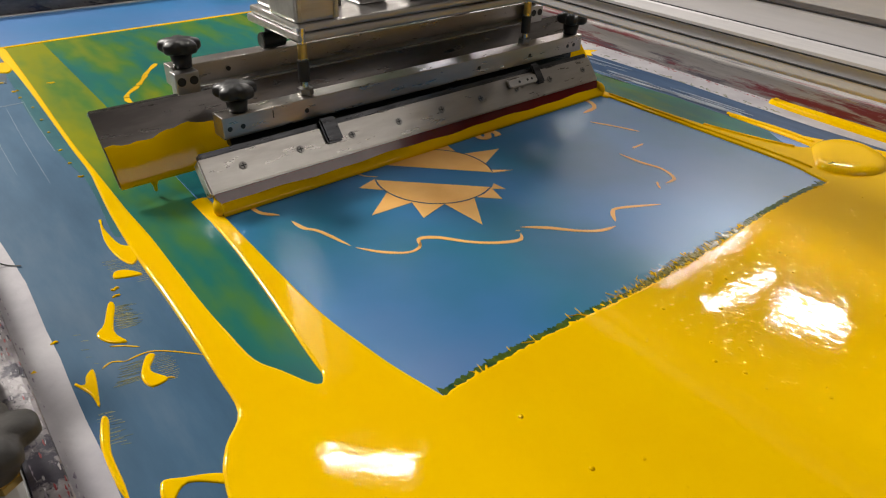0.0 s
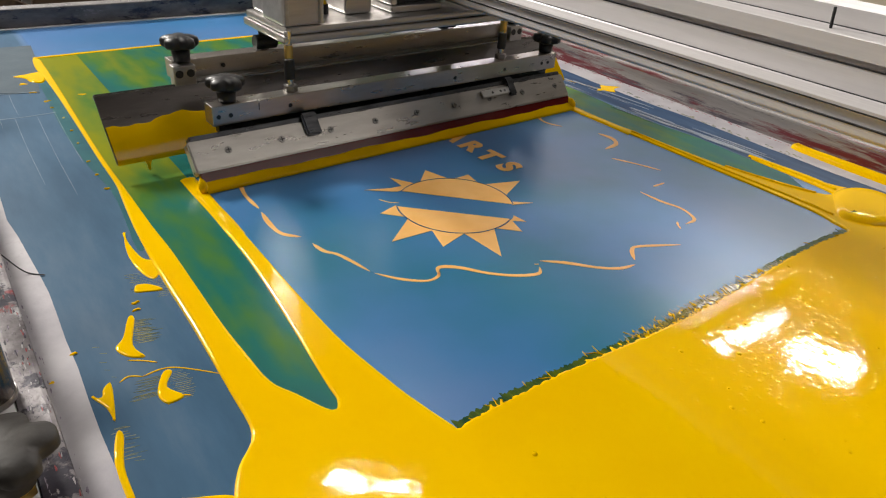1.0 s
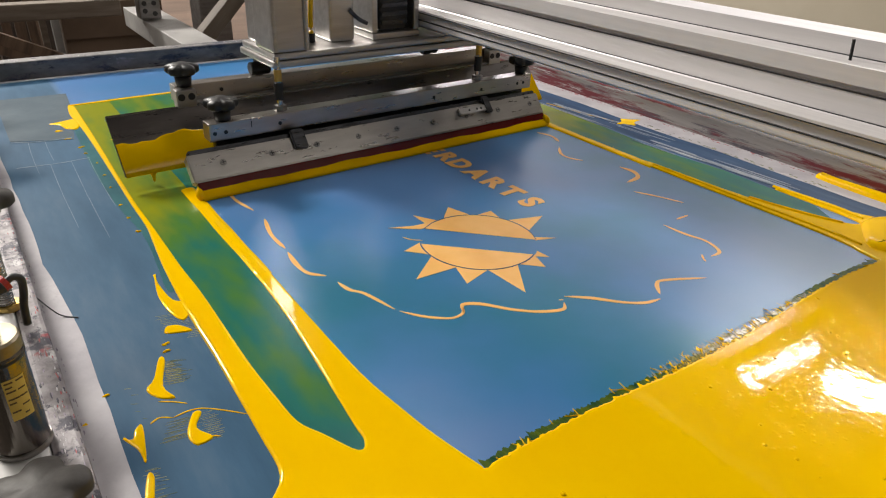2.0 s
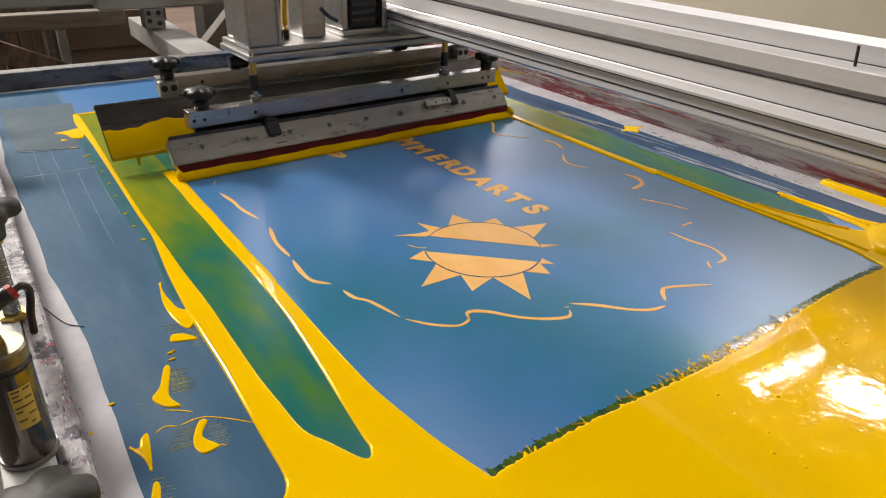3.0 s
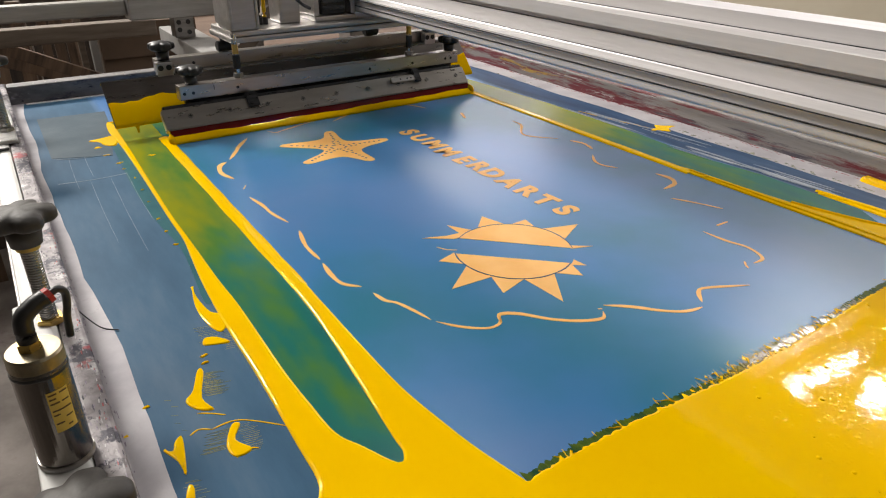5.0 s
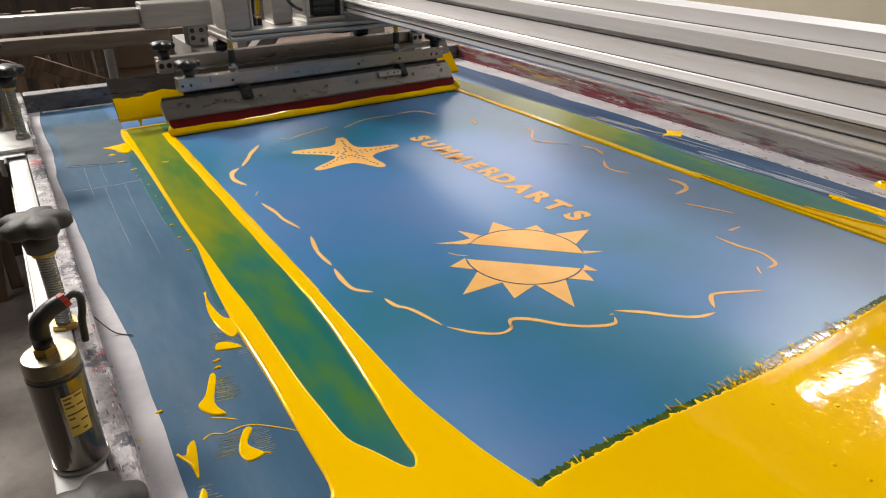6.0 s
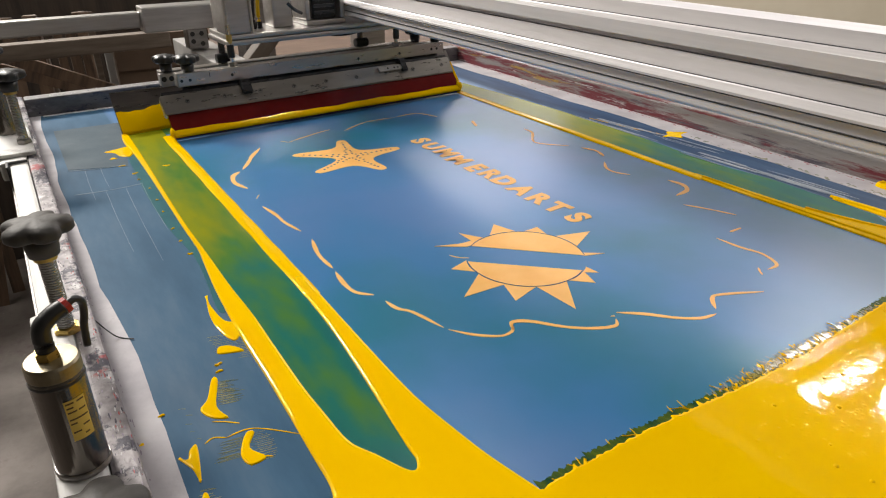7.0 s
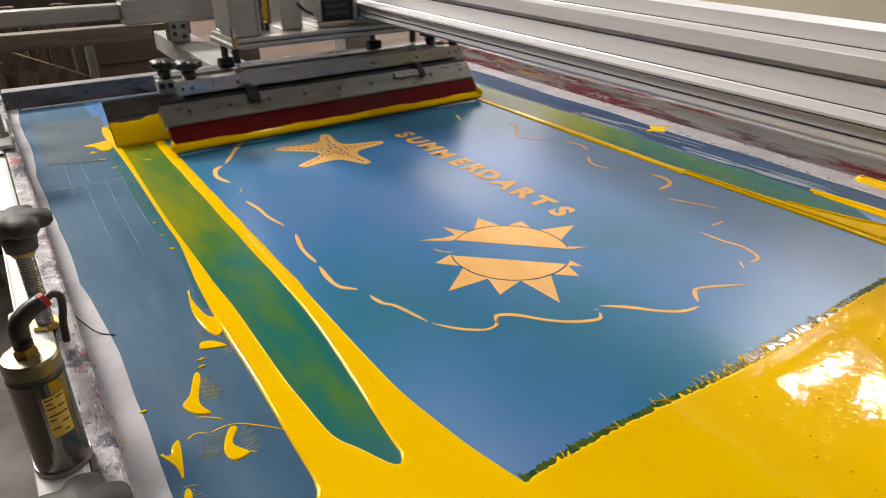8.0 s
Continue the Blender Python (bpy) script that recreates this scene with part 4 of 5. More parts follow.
for i in range(N_STRIP):
    y = STRIP_Y + STRIP * i
    ob = part("film_strip", flat([(0.203, y), (0.79, y), (0.79, y + STRIP), (0.203, y + STRIP)], 0, 0.0004), FILM, film)
    strips.append((ob, y, 0.00002 * i))
    if 0.86 < y < 1.08:
        line = [(0.314, 1.045), (0.29, 1.012), (0.278, 0.99), (0.259, 0.96), (0.238, 0.935), (0.232, 0.91), (0.24, 0.88)]
        own = [p for p in smooth_line(line, False, 10) if y <= p[1] <= y + STRIP]
        if len(own) > 3:
            part("thick_ink", stroke(own[::3] + [own[-1]], 0.010, 0.0004, 0.0005, 0.25, n=3), YELLOW_THIN, ob)
for i in range(15):
    y = 0.56 + STRIP * i
    for side, x0, x1 in ((-1, 0.1945, 0.2105), (1, 0.7805, 0.7975)):
        k = 12
        lo = [(x0 + 0.0004 * math.sin(6 * (y + STRIP * j / k) * 9), y + STRIP * j / k) for j in range(k + 1)]
        hi = [(x1 + 0.0003 * math.sin(11 * (y + STRIP * j / k) * 7), y + STRIP * j / k) for j in range(k + 1)]
        bm = bmesh.new()
        rows_ = []
        for (a, yy), (b, _) in zip(lo, hi):
            rows_.append([bm.verts.new((a + (b - a) * u, yy, h)) for u, h in ((0, 0.0003), (0.1, 0.0014), (0.35, 0.002), (0.65, 0.002), (0.9, 0.0014), (1, 0))])
        for p, q in zip(rows_, rows_[1:]):
            for u in range(5):
                bm.faces.new((p[u], p[u + 1], q[u + 1], q[u]))
        ob = part("ink_ridge", bm, YELLOW, film, smooth=True)
        ridges.append((ob, y, 0.00003 * i))

# ---- the guide beam and the squeegee carriage ----


def guide_beam():
    beam = thing("guide_beam", "long silver aluminium guide beam with stepped ledges and slots above the screen", "guide beam", (0, 0, Z))
    # (x, z) outline, drawn out along y
    out = [(0.58, 0.1623), (0.58, 0.1688), (0.5837, 0.1697), (0.5837, 0.1772), (0.58, 0.18), (0.58, 0.1828), (0.6081, 0.1828), (0.6099, 0.1847), (0.6099, 0.2053), (0.6155, 0.2062), (0.6155, 0.21), (0.6099, 0.2109), (0.6099, 0.2259), (0.6399, 0.2259), (0.6417, 0.2277), (0.6417, 0.2427), (0.69, 0.2427), (0.69, 0.18), (0.676, 0.165), (0.676, 0.1623)]
    bm = bmesh.new()
    a = [bm.verts.new((x, -0.6, z)) for x, z in out]
    b = [bm.verts.new((x, 2.05, z)) for x, z in out]
    for i in range(len(out)):
        j = (i + 1) % len(out)
        bm.faces.new((a[i], a[j], b[j], b[i]))
    bm.faces.new(a)
    bm.faces.new(b[::-1])
    part("extrusion", bm, BEAM, beam)
    # dark strips painted for the shade in slots and under ledges
    for x, z in ((0.5798, 0.1690), (0.5798, 0.1792), (0.6097, 0.2050), (0.6097, 0.1838), (0.6415, 0.2268)):
        part("slot_shade", box(x - 0.0004, x + 0.002, -0.6, 2.05, z, z + 0.0012), DARK, beam, "thin dark strip standing in for slot shade")
    part("end_stop", rod((0.63, 0.272, 0.224), (0.63, 0.274, 0.243), 0.0014, 8), BLACK, beam, "small black stop pin")
    part("rail", rod((0.6, -0.6, 0.158), (0.6, 2.05, 0.158), 0.0042, 12), BEAM, beam, "rail under the beam")
    post = part("post", box(0.585, 0.67, 1.95, 2.04, -0.9, 0.161, 0.004), STEEL, beam)
    part("post", box(0.585, 0.67, -0.56, -0.44, -0.9, 0.161, 0.004), STEEL, beam)


guide_beam()


def star_knob(parent, at, mat, r=0.0225, h=0.03, name="knob"):
    """A five-lobed clamping knob on a neck, its foot at z = 0."""
    bm = bmesh.new()
    k, rings = 60, []
    for f, z in ((0.62, h * 0.5), (0.9, h * 0.56), (1.0, h * 0.64), (1.0, h * 0.8), (0.95, h * 0.88), (0.62, h * 0.97), (0.02, h * 1.0)):
        ring = []
        for i in range(k):
            a = 2 * math.pi * i / k
            rr = r * f * (0.88 + 0.12 * math.cos(5 * a) - 0.035 * math.cos(10 * a))
            ring.append(bm.verts.new((rr * math.cos(a), rr * math.sin(a), z)))
        rings.append(ring)
    for p, q in zip(rings, rings[1:]):
        for i in range(k):
            bm.faces.new((p[i], p[(i + 1) % k], q[(i + 1) % k], q[i]))
    bm.faces.new(rings[0][::-1])
    bm.faces.new(rings[-1])
    rod((0, 0, 0), (0, 0, h * 0.5), r * 0.42, 24, r * 0.5, bm=bm)
    return part(name, bm, mat, parent, smooth=True, m=pose(*at))


LEAN = radians(40)
U, N = Vector((0, math.sin(LEAN), math.cos(LEAN))), Vector((0, -math.cos(LEAN), math.sin(LEAN)))


def slab(s0, s1, n0, n1, x0, x1, bevel=0.0, base=(0.0, 0.0)):
    """A leaning plate: s along the blade from its foot, n out of its front face."""
    prof = [(base[0] + U.y * s + N.y * n, base[1] + U.z * s + N.z * n) for s, n in ((s0, n0), (s1, n0), (s1, n1), (s0, n1))]
    return prism(prof, x0, x1, bevel=bevel)


def carriage():
    car = thing("squeegee_carriage", "aluminium carriage with red squeegee and flood bar under the guide beam", "squeegee carriage")
    # head plate, cylinders and hoses
    plate = part("head_plate", box(-0.163, 0.30, 0.062, 0.175, 0.130, 0.139, 0.003), ALU, car)
    part("upper_plate", box(-0.160, 0.30, 0.065, 0.172, 0.1395, 0.148, 0.003), ALU, car)
    col = part("lift_cylinder", box(-0.160, -0.110, 0.068, 0.126, 0.148, 0.36, 0.004), ALU, car, "square aluminium lift cylinder")
    part("corner_rib", rod((-0.157, 0.0675, 0.15), (-0.157, 0.0675, 0.36), 0.003, 10), ALU, col)
    part("corner_rib", rod((-0.113, 0.0675, 0.15), (-0.113, 0.0675, 0.36), 0.003, 10), ALU, col)
    part("second_cylinder", box(-0.152, -0.116, 0.132, 0.170, 0.148, 0.36, 0.004), ALU, car)
    part("valve_block", box(-0.060, -0.022, 0.10, 0.15, 0.148, 0.215, 0.004), ALU, car, "pale valve block")
    motor = part("motor", box(0.018, 0.066, 0.098, 0.15, 0.157, 0.24, 0.004), BLACK, car, "black motor block in a pale frame")
    part("motor_base", box(0.0, 0.08, 0.086, 0.158, 0.1485, 0.157, 0.002), ALU, motor)
    part("motor_side", box(0.0, 0.009, 0.088, 0.156, 0.1575, 0.25, 0.002), ALU, motor)
    part("motor_side", box(0.071, 0.08, 0.088, 0.156, 0.1575, 0.25, 0.002), ALU, motor)
    for z in (0.166, 0.178, 0.19, 0.202):
        part("motor_fin", box(0.02, 0.064, 0.0945, 0.098, z, z + 0.006, 0.001), DARK, motor)
    part("link_arm", sweep([(-0.03, 0.10, 0.19), (-0.018, 0.098, 0.178), (-0.004, 0.096, 0.17)], 0.003, 8), DARK, car)
    for x, m in ((-0.082, HOSE_Y), (-0.092, BLACK)):
        part("air_hose", sweep([(x, 0.115, 0.15), (x, 0.115, 0.18), (x + 0.006, 0.12, 0.22), (x + 0.02, 0.13, 0.3)], 0.0035, 10), m, car)
        part("hose_fitting", rod((x, 0.115, 0.148), (x, 0.115, 0.160), 0.005, 6), BLACK, car)
    part("cable", sweep([(0.06, 0.17, 0.128), (0.09, 0.175, 0.112), (0.14, 0.172, 0.112), (0.17, 0.168, 0.128)], 0.002, 8), BLACK, car)
    # the squeegee
    squeegee = part("squeegee", slab(0.0240, 0.0595, -0.012, 0.003, -0.296, 0.285, 0.0015), HOLDER, car, "worn alloy squeegee holder with red blade")
    blade = part("blade", slab(0.0, 0.056, -0.009, 0.0, -0.292, 0.285, 0.0006), URETHANE, squeegee, "dark red urethane blade")
    # ink on the lower blade, with an uneven upper edge
    bm = bmesh.new()
    k, rows_ = 70, []
    for i in range(k + 1):
        x = -0.292 + 0.577 * i / k
        top = 0.0130 + 0.0009 * math.sin(i * 0.31) + 0.0005 * math.sin(i * 0.8 + 1)
        rows_.append([bm.verts.new(Vector((x, 0, 0)) + U * s + N * n) for s, n in ((0.0002, 0.0004), (0.0015, 0.0022), (0.0038, 0.0025), (top * 0.8, 0.0012), (top, 0.0001))])
    for p, q in zip(rows_, rows_[1:]):
        for u in range(4):
            bm.faces.new((p[u], p[u + 1], q[u + 1], q[u]))
    band = part("ink_band", bm, YELLOW, squeegee, "yellow ink along the blade", smooth=True)
    bulge = part("ink_bulge", lathe([(0.0001, -0.007), (0.004, -0.0045), (0.0054, 0), (0.004, 0.006), (0.0001, 0.012)], 16), YELLOW, squeegee, smooth=True, m=pose(-0.2935, 0.006, 0.0065, -40, 0, 0))
    bulge_end = part("ink_bulge", lathe([(0.0001, -0.008), (0.005, -0.005), (0.0065, 0), (0.005, 0.006), (0.0001, 0.012)], 16), YELLOW, squeegee, smooth=True, m=pose(0.286, 0.007, 0.008, -40, 0, 0))
    part("top_strip", slab(0.0597, 0.0655, -0.010, 0.0015, -0.292, 0.282, 0.001), DARK, squeegee)
    for i in range(9):
        x = -0.255 + 0.064 * i
        if i == 8:
            x = 0.262
        p = Vector((x, 0, 0)) + U * 0.043
        part("screw", rod(p + N * 0.002, p + N * 0.0042, 0.0042, 14, bevel=0.0006), STEEL, squeegee, "cross-head screw")
        for d in (Vector((1, 0, 0)), U):
            side = Vector((1, 0, 0)) if d is U else U
            cross = bmesh.new()
            c = p + N * 0.0043
            cross.faces.new([cross.verts.new(c + d * a * 0.0028 + side * b * 0.0006) for a, b in ((-1, -1), (1, -1), (1, 1), (-1, 1))])
            part("screw_slot", cross, BLACK, squeegee)
    for x0, x1 in ((-0.160, -0.140), (0.165, 0.180)):
        part("clip_hook", slab(0.040, 0.068, 0.003, 0.008, x0, x1, 0.002), DARK, squeegee, "dark clamp hook")
    part("scale_plate", slab(0.044, 0.055, 0.003, 0.007, 0.115, 0.170, 0.001), ALU, squeegee, "small pale plate with holes")
    for x in (0.135, 0.15, 0.158):
        p = Vector((x, 0, 0)) + U * 0.0495
        part("hole", rod(p + N * 0.0068, p + N * 0.0073, 0.0018, 10), BLACK, squeegee)
    part("mount_bar", box(-0.259, 0.285, 0.052, 0.074, 0.0525, 0.0755, 0.0012), HOLDER, squeegee, "square alloy mounting bar")
    # dark bar added for the shade in the gap under the mounting bar
    part("shadow_gap_bar", box(-0.250, 0.275, 0.060, 0.07, 0.040, 0.051, 0.001), DARK, squeegee)
    for x in (-0.252, -0.238, -0.165, 0.085, 0.178, 0.255, 0.268):
        part("hole", rod((x, 0.0524, 0.063), (x, 0.0516, 0.063), 0.0026, 12), BLACK, squeegee)
    part("mark", box(-0.2045, -0.2035, 0.0515, 0.0525, 0.064, 0.072), BLACK, squeegee)
    star_knob(squeegee, (-0.236, 0.064, 0.0745), BLACK)
    star_knob(squeegee, (0.272, 0.064, 0.0745), BLACK)
    for x in (-0.157, 0.18):
        part("lift_rod", rod((x, 0.066, 0.0745), (x, 0.066, 0.145), 0.0042, 14), CHROME, squeegee)
        part("rod_nut", rod((x, 0.066, 0.0745), (x, 0.066, 0.0825), 0.0085, 6), STEEL, squeegee)
        part("rod_collar", rod((x, 0.066, 0.09), (x, 0.066, 0.112), 0.0062, 18), BLACK, squeegee)
        part("brass_sleeve", rod((x, 0.066, 0.114), (x, 0.066, 0.129), 0.005, 14), BRASS, squeegee)
    # the flood bar
    base = (0.080, 0.018)
    flood = part("flood_bar", slab(0.0, 0.079, -0.0022, 0.0, -0.358, 0.345, 0.0006, base), FLOOD, car, "steel flood bar with yellow ink on its lower half")
    part("rolled_edge", slab(0.078, 0.081, -0.010, 0.001, -0.358, 0.345, 0.001, base), CHROME, flood)
    bm = bmesh.new()
    k, rows_ = 90, []
    for i in range(k + 1):
        x = -0.357 + 0.701 * i / k
        top = 0.040 + 0.006 * math.sin(i * 0.16) + 0.003 * math.sin(i * 0.55 + 2) + 0.0012 * math.sin(i * 1.9)
        o = Vector((0, base[0], base[1]))
        rows_.append([bm.verts.new(o + Vector((x, 0, 0)) + U * s + N * n) for s, n in ((-0.0012, -0.0015), (-0.001, 0.0012), (0.004, 0.0026), (top * 0.6, 0.0016), (top * 0.95, 0.0011), (top, 0.0001))])
    for p, q in zip(rows_, rows_[1:]):
        for u in range(5):
            bm.faces.new((p[u], p[u + 1], q[u + 1], q[u]))
    part("ink_coat", bm, YELLOW, flood, "yellow ink coat with an uneven edge", smooth=True)
    part("drip", lathe([(0.0001, -0.013), (0.0018, -0.011), (0.002, -0.006), (0.0045, 0.0), (0.0001, 0.004)], 12), YELLOW, flood, smooth=True, m=pose(-0.325, 0.082, 0.017))
    # filler added to close the camera's view between flood bar and mounting bar
    part("gap_filler", box(-0.262, 0.283, 0.1335, 0.1465, 0.058, 0.0815, 0.001), STEEL, flood)
    part("mount_bar", box(-0.266, 0.285, 0.147, 0.169, 0.080, 0.102, 0.0012), HOLDER, flood)
    for x in (-0.258, 0.27):
        blk = part("clamp_block", box(x - 0.012, x + 0.014, 0.130, 0.1445, 0.070, 0.100, 0.0015), ALU, flood)
        for d in (-0.0055, 0.0075):
            part("hole", rod((x + d, 0.1303, 0.091), (x + d, 0.1294, 0.091), 0.0046, 16), BLACK, blk)
        star_knob(flood, (x + 0.005, 0.148, 0.101), BLACK)
    for x in (-0.146, 0.145):
        part("lift_rod", rod((x, 0.156, 0.10), (x, 0.156, 0.147), 0.006, 14), DARK, flood)
        part("pivot", rod((x - 0.014, 0.152, 0.112), (x + 0.014, 0.152, 0.112), 0.009, 18, bevel=0.001), BLACK, flood)
    part("hole", rod((-0.205, 0.1454, 0.091), (-0.205, 0.1446, 0.091), 0.0026, 12), BLACK, flood)
    return car, squeegee, flood, (blade, band, bulge, bulge_end)


car, squeegee, flood, sliding = carriage()

# ---- clamps along the frame ----


def clamp_side():
    rail = thing("clamp_rail", "pale painted clamp rail beside the screen frame", "rail", (0, 0, 0))
    part("bar", box(-0.0345, -0.0055, -0.6, 0.60, Z + 0.005, Z + 0.036, 0.004), WHITE, rail)
    part("bar", box(-0.028, -0.0055, 0.60, 1.06, Z + 0.005, Z + 0.034, 0.004), WHITE, rail)
    part("bracket", box(-0.040, -0.0055, 1.062, 1.56, Z + 0.010, Z + 0.0363, 0.004), WHITE, rail)
    part("bracket_plate", box(-0.040, 0.007, 1.08, 1.26, Z + 0.0365, Z + 0.0424, 0.002), WHITE, rail)
    part("bracket_foot", box(-0.033, -0.0075, -0.5, 1.2, Z - 0.06, Z + 0.004, 0.003), STEEL, rail)
    cyl = thing("air_cylinder", "brushed stainless pneumatic cylinder with brass cap, black fitting and amber label", "air cylinder", (-0.0175, 0.388, Z + 0.036))
    cyl.scale = (1.08, 1.08, 1.0)
    part("tube", lathe([(0.0128, 0), (0.0138, 0.001), (0.0138, 0.068), (0.0130, 0.070)], 40), STAINLESS, cyl, smooth=False)
    part("foot_ring", lathe([(0.0144, 0.0), (0.0148, 0.001), (0.0148, 0.003), (0.0144, 0.004)], 40), STEEL, cyl)
    part("groove", lathe([(0.01385, 0.0655), (0.0141, 0.0662), (0.0141, 0.0670), (0.01385, 0.0676)], 40), BLACK, cyl)
    part("cap", lathe([(0.0136, 0.070), (0.0138, 0.0705), (0.0138, 0.0775), (0.0128, 0.079), (0.004, 0.0792)], 40), CAP, cyl, "dull brass end cap")
    part("fitting_base", rod((-0.001, 0.001, 0.079), (-0.001, 0.001, 0.084), 0.006, 6), BRASS, cyl)
    part("elbow", sweep([(-0.001, 0.001, 0.083), (-0.001, 0.001, 0.093), (0.0005, 0.0015, 0.099), (0.006, 0.004, 0.103), (0.012, 0.006, 0.105)], 0.0048, 14), BLACK, cyl, "black push-in elbow fitting", True)
    part("collar", rod((0.012, 0.006, 0.105), (0.0145, 0.007, 0.1058), 0.0046, 16), RUBBER_RED, cyl, "red release ring")
    part("hose", sweep([(0.0145, 0.007, 0.1058), (0.018, 0.009, 0.1065), (0.021, 0.012, 0.102), (0.0205, 0.015, 0.092), (0.019, 0.016, 0.084), (0.018, 0.017, 0.070)], 0.0021, 10), BLACK, cyl, "thin black air hose", True)
    # label: a bent sheet on the tube, facing the screen and the viewer
    bm = bmesh.new()
    rows_ = []
    for i in range(9):
        a = radians(-92 + 46 * i / 8)
        rows_.append([bm.verts.new((0.01395 * math.cos(a), 0.01395 * math.sin(a), z)) for z in (0.029, 0.057)])
    for p, q in zip(rows_, rows_[1:]):
        bm.faces.new((p[0], q[0], q[1], p[1]))
    lab = part("label_sheet", bm, LABEL, cyl, "amber label with dark print")
    for z, a0, a1 in ((0.0545, -89, -72), (0.0545, -66, -49), (0.0515, -89, -75), (0.0485, -89, -70), (0.0485, -66, -50), (0.0435, -89, -49), (0.0405, -89, -76), (0.0375, -66, -50), (0.0345, -89, -72), (0.0315, -66, -56)):
        bm = bmesh.new()
        rows_ = []
        for i in range(6):
            a = radians(a0 + (a1 - a0) * i / 5)
            rows_.append([bm.verts.new((0.01405 * math.cos(a), 0.01405 * math.sin(a), zz)) for zz in (z, z + 0.0011)])
        for p, q in zip(rows_, rows_[1:]):
            bm.faces.new((p[0], q[0], q[1], p[1]))
        part("print_bar", bm, PRINT_DARK, lab)

    def clamp(at, knob_mat, h, label):
        c = thing("clamp_screw", label, "clamp screw", at, "clamp screws")
        r = 0.0058
        part("stud", rod((0, 0, 0), (0, 0, h), r, 16), CHROME, c, "threaded steel stud")
        k = int(h / 0.0022)
        th = bmesh.new()
        for i in range(k):
            rod((0, 0, 0.002 + i * 0.0022), (0, 0, 0.0031 + i * 0.0022), r + 0.0007, 16, bm=th)
        part("thread", th, STEEL, c)
        part("nut", rod((0, 0, 0.0), (0, 0, 0.006), 0.0105, 6, bevel=0.0008), BRASS if knob_mat is GREYKNOB else STEEL, c)
        part("washer", rod((0, 0, h - 0.004), (0, 0, h), 0.0085, 20), BRASS, c)
        star_knob(c, (0, 0, h), knob_mat, 0.0265, 0.03)
        return c
    clamp((-0.009, 0.560, Z + 0.034), GREYKNOB, 0.071, "dusty grey star knob on a threaded stud")
    clamp((-0.015, 0.305, Z + 0.036), GREYKNOB, 0.008, "dusty grey star knob low on its stud")
    clamp((-0.003, 1.13, Z + 0.0425), BLACK, 0.075, "black star knob on a tall threaded stud")
    spare = thing("spare_cylinder", "plain steel pneumatic cylinder on the clamp bracket", "air cylinder", (-0.020, 1.20, Z + 0.042))
    part("tube", lathe([(0.0150, 0), (0.0155, 0.001), (0.0155, 0.074), (0.0146, 0.076)], 32), STAINLESS, spare)
    part("cap", lathe([(0.0150, 0.076), (0.0155, 0.077), (0.0155, 0.084), (0.012, 0.086), (0.004, 0.0862)], 32), CAP, spare)
    part("elbow", sweep([(0, 0, 0.086), (0, 0, 0.097), (0.004, 0.002, 0.104), (0.012, 0.005, 0.106)], 0.0048, 12), BLACK, spare, smooth=True)
    hook = thing("clamp_hook", "black steel hook plate holding the clamp rail", "hook", (0, 0, 0))
    part("plate", box(-0.032, -0.0285, 1.035, 1.062, Z - 0.05, Z + 0.038, 0.001), BLACK, hook)
    part("lip", box(-0.0285, -0.006, 1.056, 1.0605, Z + 0.0345, Z + 0.0385, 0.001), BLACK, hook)
    clamp((-0.030, 1.50, Z + 0.042), BLACK, 0.075, "black star knob on a tall threaded stud")
    clamp((-0.022, 1.36, Z + 0.042), BLACK, 0.075, "black star knob on a tall threaded stud")


clamp_side()

# ---- behind the table ----


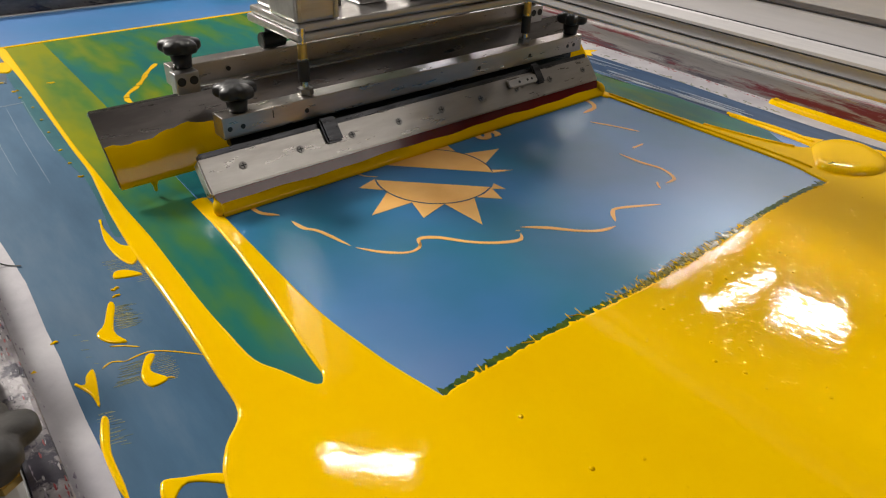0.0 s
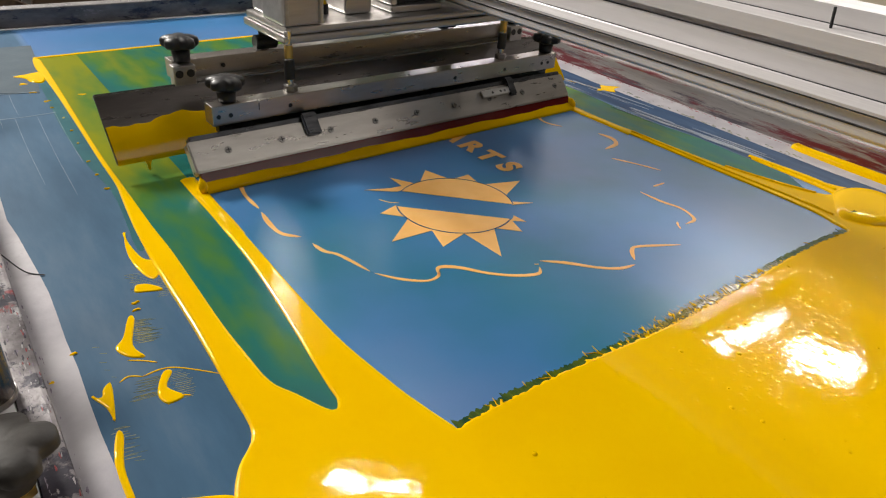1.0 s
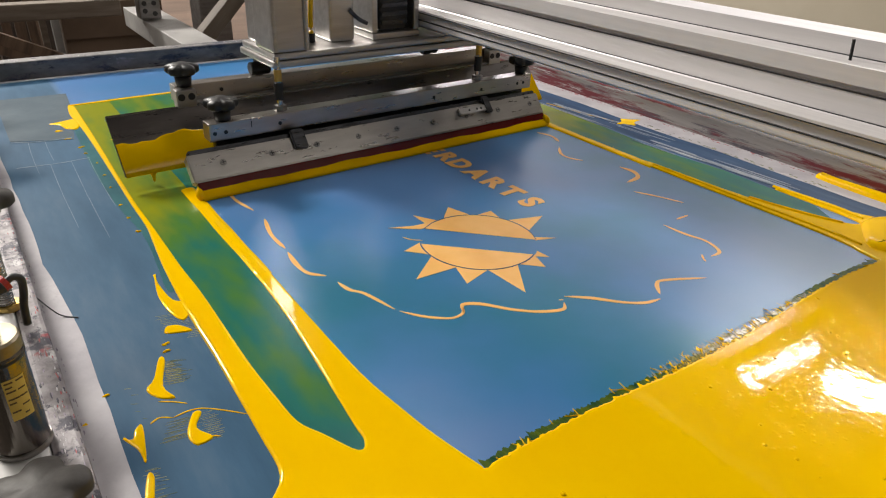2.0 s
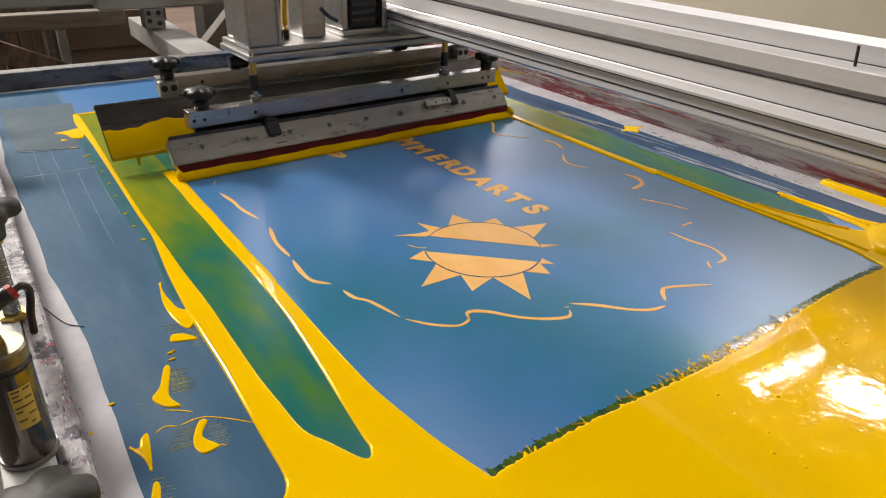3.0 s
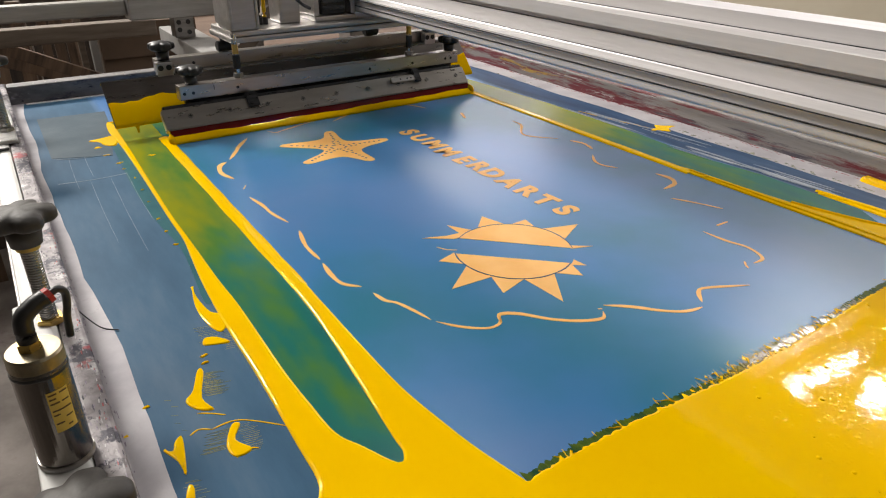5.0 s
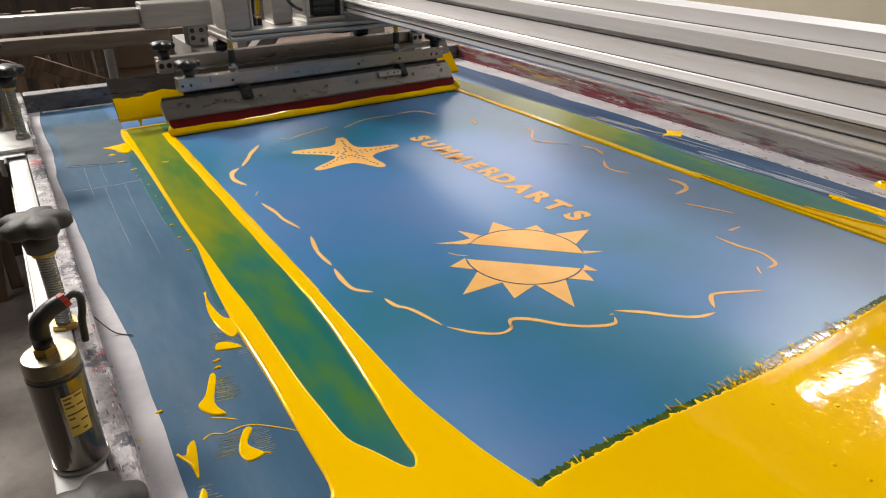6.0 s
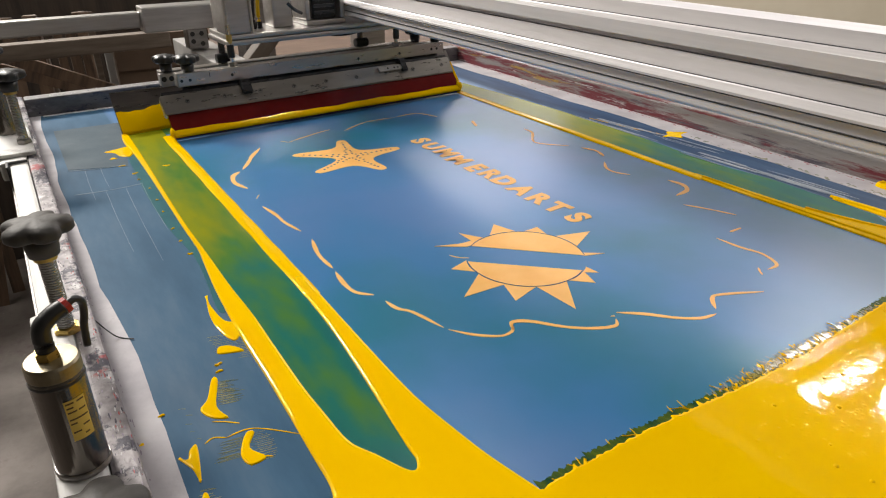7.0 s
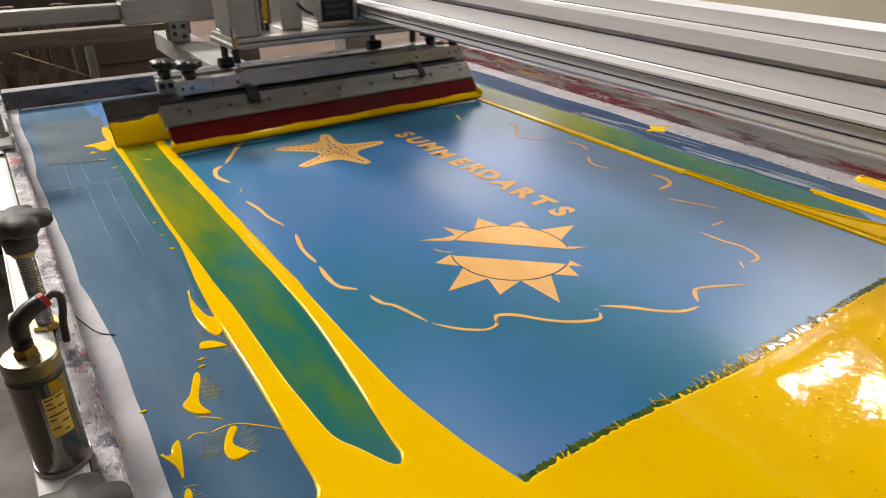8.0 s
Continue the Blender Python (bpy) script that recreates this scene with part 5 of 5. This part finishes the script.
def backdrop_machines():
    rail = thing("cross_rail", "grey aluminium cross rail behind the screen with a thicker sleeve", "rail", (0, 1.9, 0))
    part("tube", box(-0.8, 0.31, -0.02, 0.02, 0.985, 1.022, 0.004), ALU, rail)
    part("sleeve", box(0.31, 0.62, -0.05, 0.02, 0.975, 1.035, 0.004), ALU, rail)
    part("bracket", box(0.41, 0.46, -0.045, 0.0, 0.925, 0.975, 0.003), STEEL, rail)
    for x, z in ((0.422, 0.963), (0.445, 0.963), (0.445, 0.938), (0.422, 0.945)):
        part("hole", rod((x, -0.0455, z), (x, -0.0445, z), 0.006, 12), BLACK, rail)
    part("post", box(-0.55, -0.47, -0.04, 0.04, 0.0, 0.985, 0.004), STEEL, rail)
    part("post", box(0.9, 0.98, -0.04, 0.04, 0.0, 1.03, 0.004), STEEL, rail)
    part("sleeve", box(0.62, 1.3, -0.04, 0.03, 0.985, 1.03, 0.004), ALU, rail)
    table = thing("support_bar", "pale painted channel bar running back from the screen frame", "bar", (0, 0, 0))
    part("channel", box(0.42, 0.50, 1.50, 2.1, Z - 0.03, Z + 0.02, 0.003), GREYBAR, table)
    part("support", box(0.43, 0.49, 1.6, 1.68, 0, Z - 0.03, 0.003), STEEL, table)
    ply = thing("next_table", "brown plywood print board on the neighbouring table", "table", (0, 0, 0))
    part("board", box(0.62, 1.6, 1.75, 3.2, 0.80, 0.83, 0.003), PLY, ply)
    for x, y in ((0.68, 1.82), (1.54, 1.82), (0.68, 3.1), (1.54, 3.1)):
        part("leg", box(x - 0.03, x + 0.03, y - 0.03, y + 0.03, 0, 0.80), WOOD, ply)
    brace = thing("brace_bar", "pale diagonal wooden brace behind the carriage", "brace", (0.55, 1.72, 0.93))
    part("bar", box(-0.16, 0.16, -0.014, 0.014, -0.02, 0.02, 0.002), WOOD_PALE, brace, m=pose(0, 0, 0, 0, -38, 20))
    rack = thing("wooden_rack", "old brown wooden rack of boards and slats behind the press", "rack", (0, 2.45, 0))
    part("top_rail", box(-0.75, 0.43, -0.28, -0.23, 0.885, 0.93, 0.004), WOOD_PALE, rack)
    # dark sheet painted as the shade between the boards
    part("shade_panel", box(-0.9, 0.9, 0.50, 0.53, 0, 0.98, 0.003), SHADE_WOOD, rack)
    rnd = random.Random(9)
    for i in range(15):
        x = -0.75 + 0.075 * i + rnd.uniform(-0.012, 0.012)
        tilt = rnd.uniform(-6, 10)
        part("rack_strip", box(-0.02, 0.02, -0.01, 0.01, 0, 0.95, 0.002), WOOD if i % 3 else WOOD_PALE, rack, m=pose(x, 0.12 + 0.1 * rnd.random(), 0, rnd.uniform(-4, 0), tilt, rnd.uniform(-20, 20)))
    for x0, z0, x1, z1, y in ((0.03, 0.872, 0.25, 0.764, -0.17), (0.02, 0.83, 0.16, 0.775, -0.12)):
        a = math.degrees(math.atan2(z0 - z1, x1 - x0))
        part("diagonal", box(-0.14, 0.14, -0.01, 0.01, -0.017, 0.017, 0.002), WOOD, rack, m=pose((x0 + x1) / 2, y, (z0 + z1) / 2, 0, a, 0))
    # pale strips stand in for bright gaps seen through the rack; brown ones are slats
    for x, z0, z1, w, mat in ((0.243, 0.5, 0.96, 0.009, WOOD_PALE), (0.276, 0.5, 0.905, 0.011, GREYBAR), (0.215, 0.4, 0.95, 0.012, WOOD), (0.185, 0.4, 0.94, 0.014, WOOD), (0.15, 0.4, 0.95, 0.012, WOOD), (0.052, 0.84, 0.895, 0.012, GREYBAR)):
        part("rack_strip", box(x - w, x + w, -0.1, -0.085, z0, z1, 0.002), mat, rack)
    for x, z, y, a in ((-0.12, 0.72, -0.18, 35), (0.05, 0.62, -0.12, 38), (-0.3, 0.7, -0.05, -50)):
        part("diagonal", box(-0.5, 0.5, -0.012, 0.012, -0.035, 0.035, 0.002), WOOD, rack, m=pose(x, y, z, 0, a, 0))
    card = thing("cardboard_box", "tall brown cardboard box leaning behind the press", "box", (0.42, 2.36, 0))
    part("body", box(-0.13, 0.16, -0.03, 0.05, 0, 0.90, 0.004), CARD, card)
    part("flap", box(-0.13, 0.16, -0.034, -0.031, 0.80, 0.905, 0.001), CARD, card)
    cab = thing("cream_cabinet", "cream painted machine cabinet beyond the guide beam", "cabinet", (0, 0, 0))
    part("body", box(2.2, 2.9, -1.2, 2.4, 0.0, 1.75, 0.01), PLASTER, cab)
    part("plinth", box(2.22, 2.88, -1.18, 2.38, -0.0, 0.08, 0.004), STEEL, cab)


backdrop_machines()

# ---- movement ----
TRAVEL = [(0, 0.562), (0.5, 0.613), (1, 0.665), (1.5, 0.717), (2, 0.769), (2.5, 0.820), (3, 0.871), (3.5, 0.921), (4, 0.970), (4.5, 1.026), (5, 1.077), (5.5, 1.128), (5.85, 1.163), (6, 1.170), (6.2, 1.170),
          (7, 1.170), (7.65, 1.170), (7.75, 1.163), (7.85, 1.120), (8, 1.045)]


def blade_at(t):
    return float(np.interp(t, [a for a, _ in TRAVEL], [b for _, b in TRAVEL]))


def motions():
    walk(car, [(t, pose(0.5, y, Z, 0, 0, 1.6)) for t, y in TRAVEL])
    walk(squeegee, [(0, pose(0, 0, 0)), (5.94, pose(0, 0, 0)), (6.0, pose(0, 0, 0.006)), (6.09, pose(0, 0, 0.021)), (6.5, pose(0, 0, 0.021)), (8, pose(0, 0, 0.021))])
    walk(flood, [(0, pose(0, 0, 0)), (5.99, pose(0, 0, 0)), (6.03, pose(0, 0, -0.004)), (6.1, pose(0, 0, -0.0165)), (6.5, pose(0, 0, -0.0165)), (8, pose(0, 0, -0.0165))])
    drop = U * -0.0185
    for ob in sliding:
        rest = ob.matrix_basis.copy()
        walk(ob, [(t, Matrix.Translation(drop * k) @ rest) for t, k in ((0, 0), (5.94, 0), (6.0, 0.3), (6.09, 1), (6.5, 1), (8, 1))])
    times = [0.25 * i for i in range(25)]
    for ob, y, lift in strips:
        walk(ob, [(t, pose(0, max(0.0, blade_at(t) + 0.036 - y), lift)) for t in times] + [(8, pose(0, max(0.0, blade_at(6) + 0.036 - y), lift))])
    for ob, y, lift in ridges:
        walk(ob, [(t, pose(0, min(0.0, blade_at(t) - 0.004 - y), lift)) for t in times] + [(8, pose(0, min(0.0, blade_at(6) - 0.004 - y), lift))])


motions()
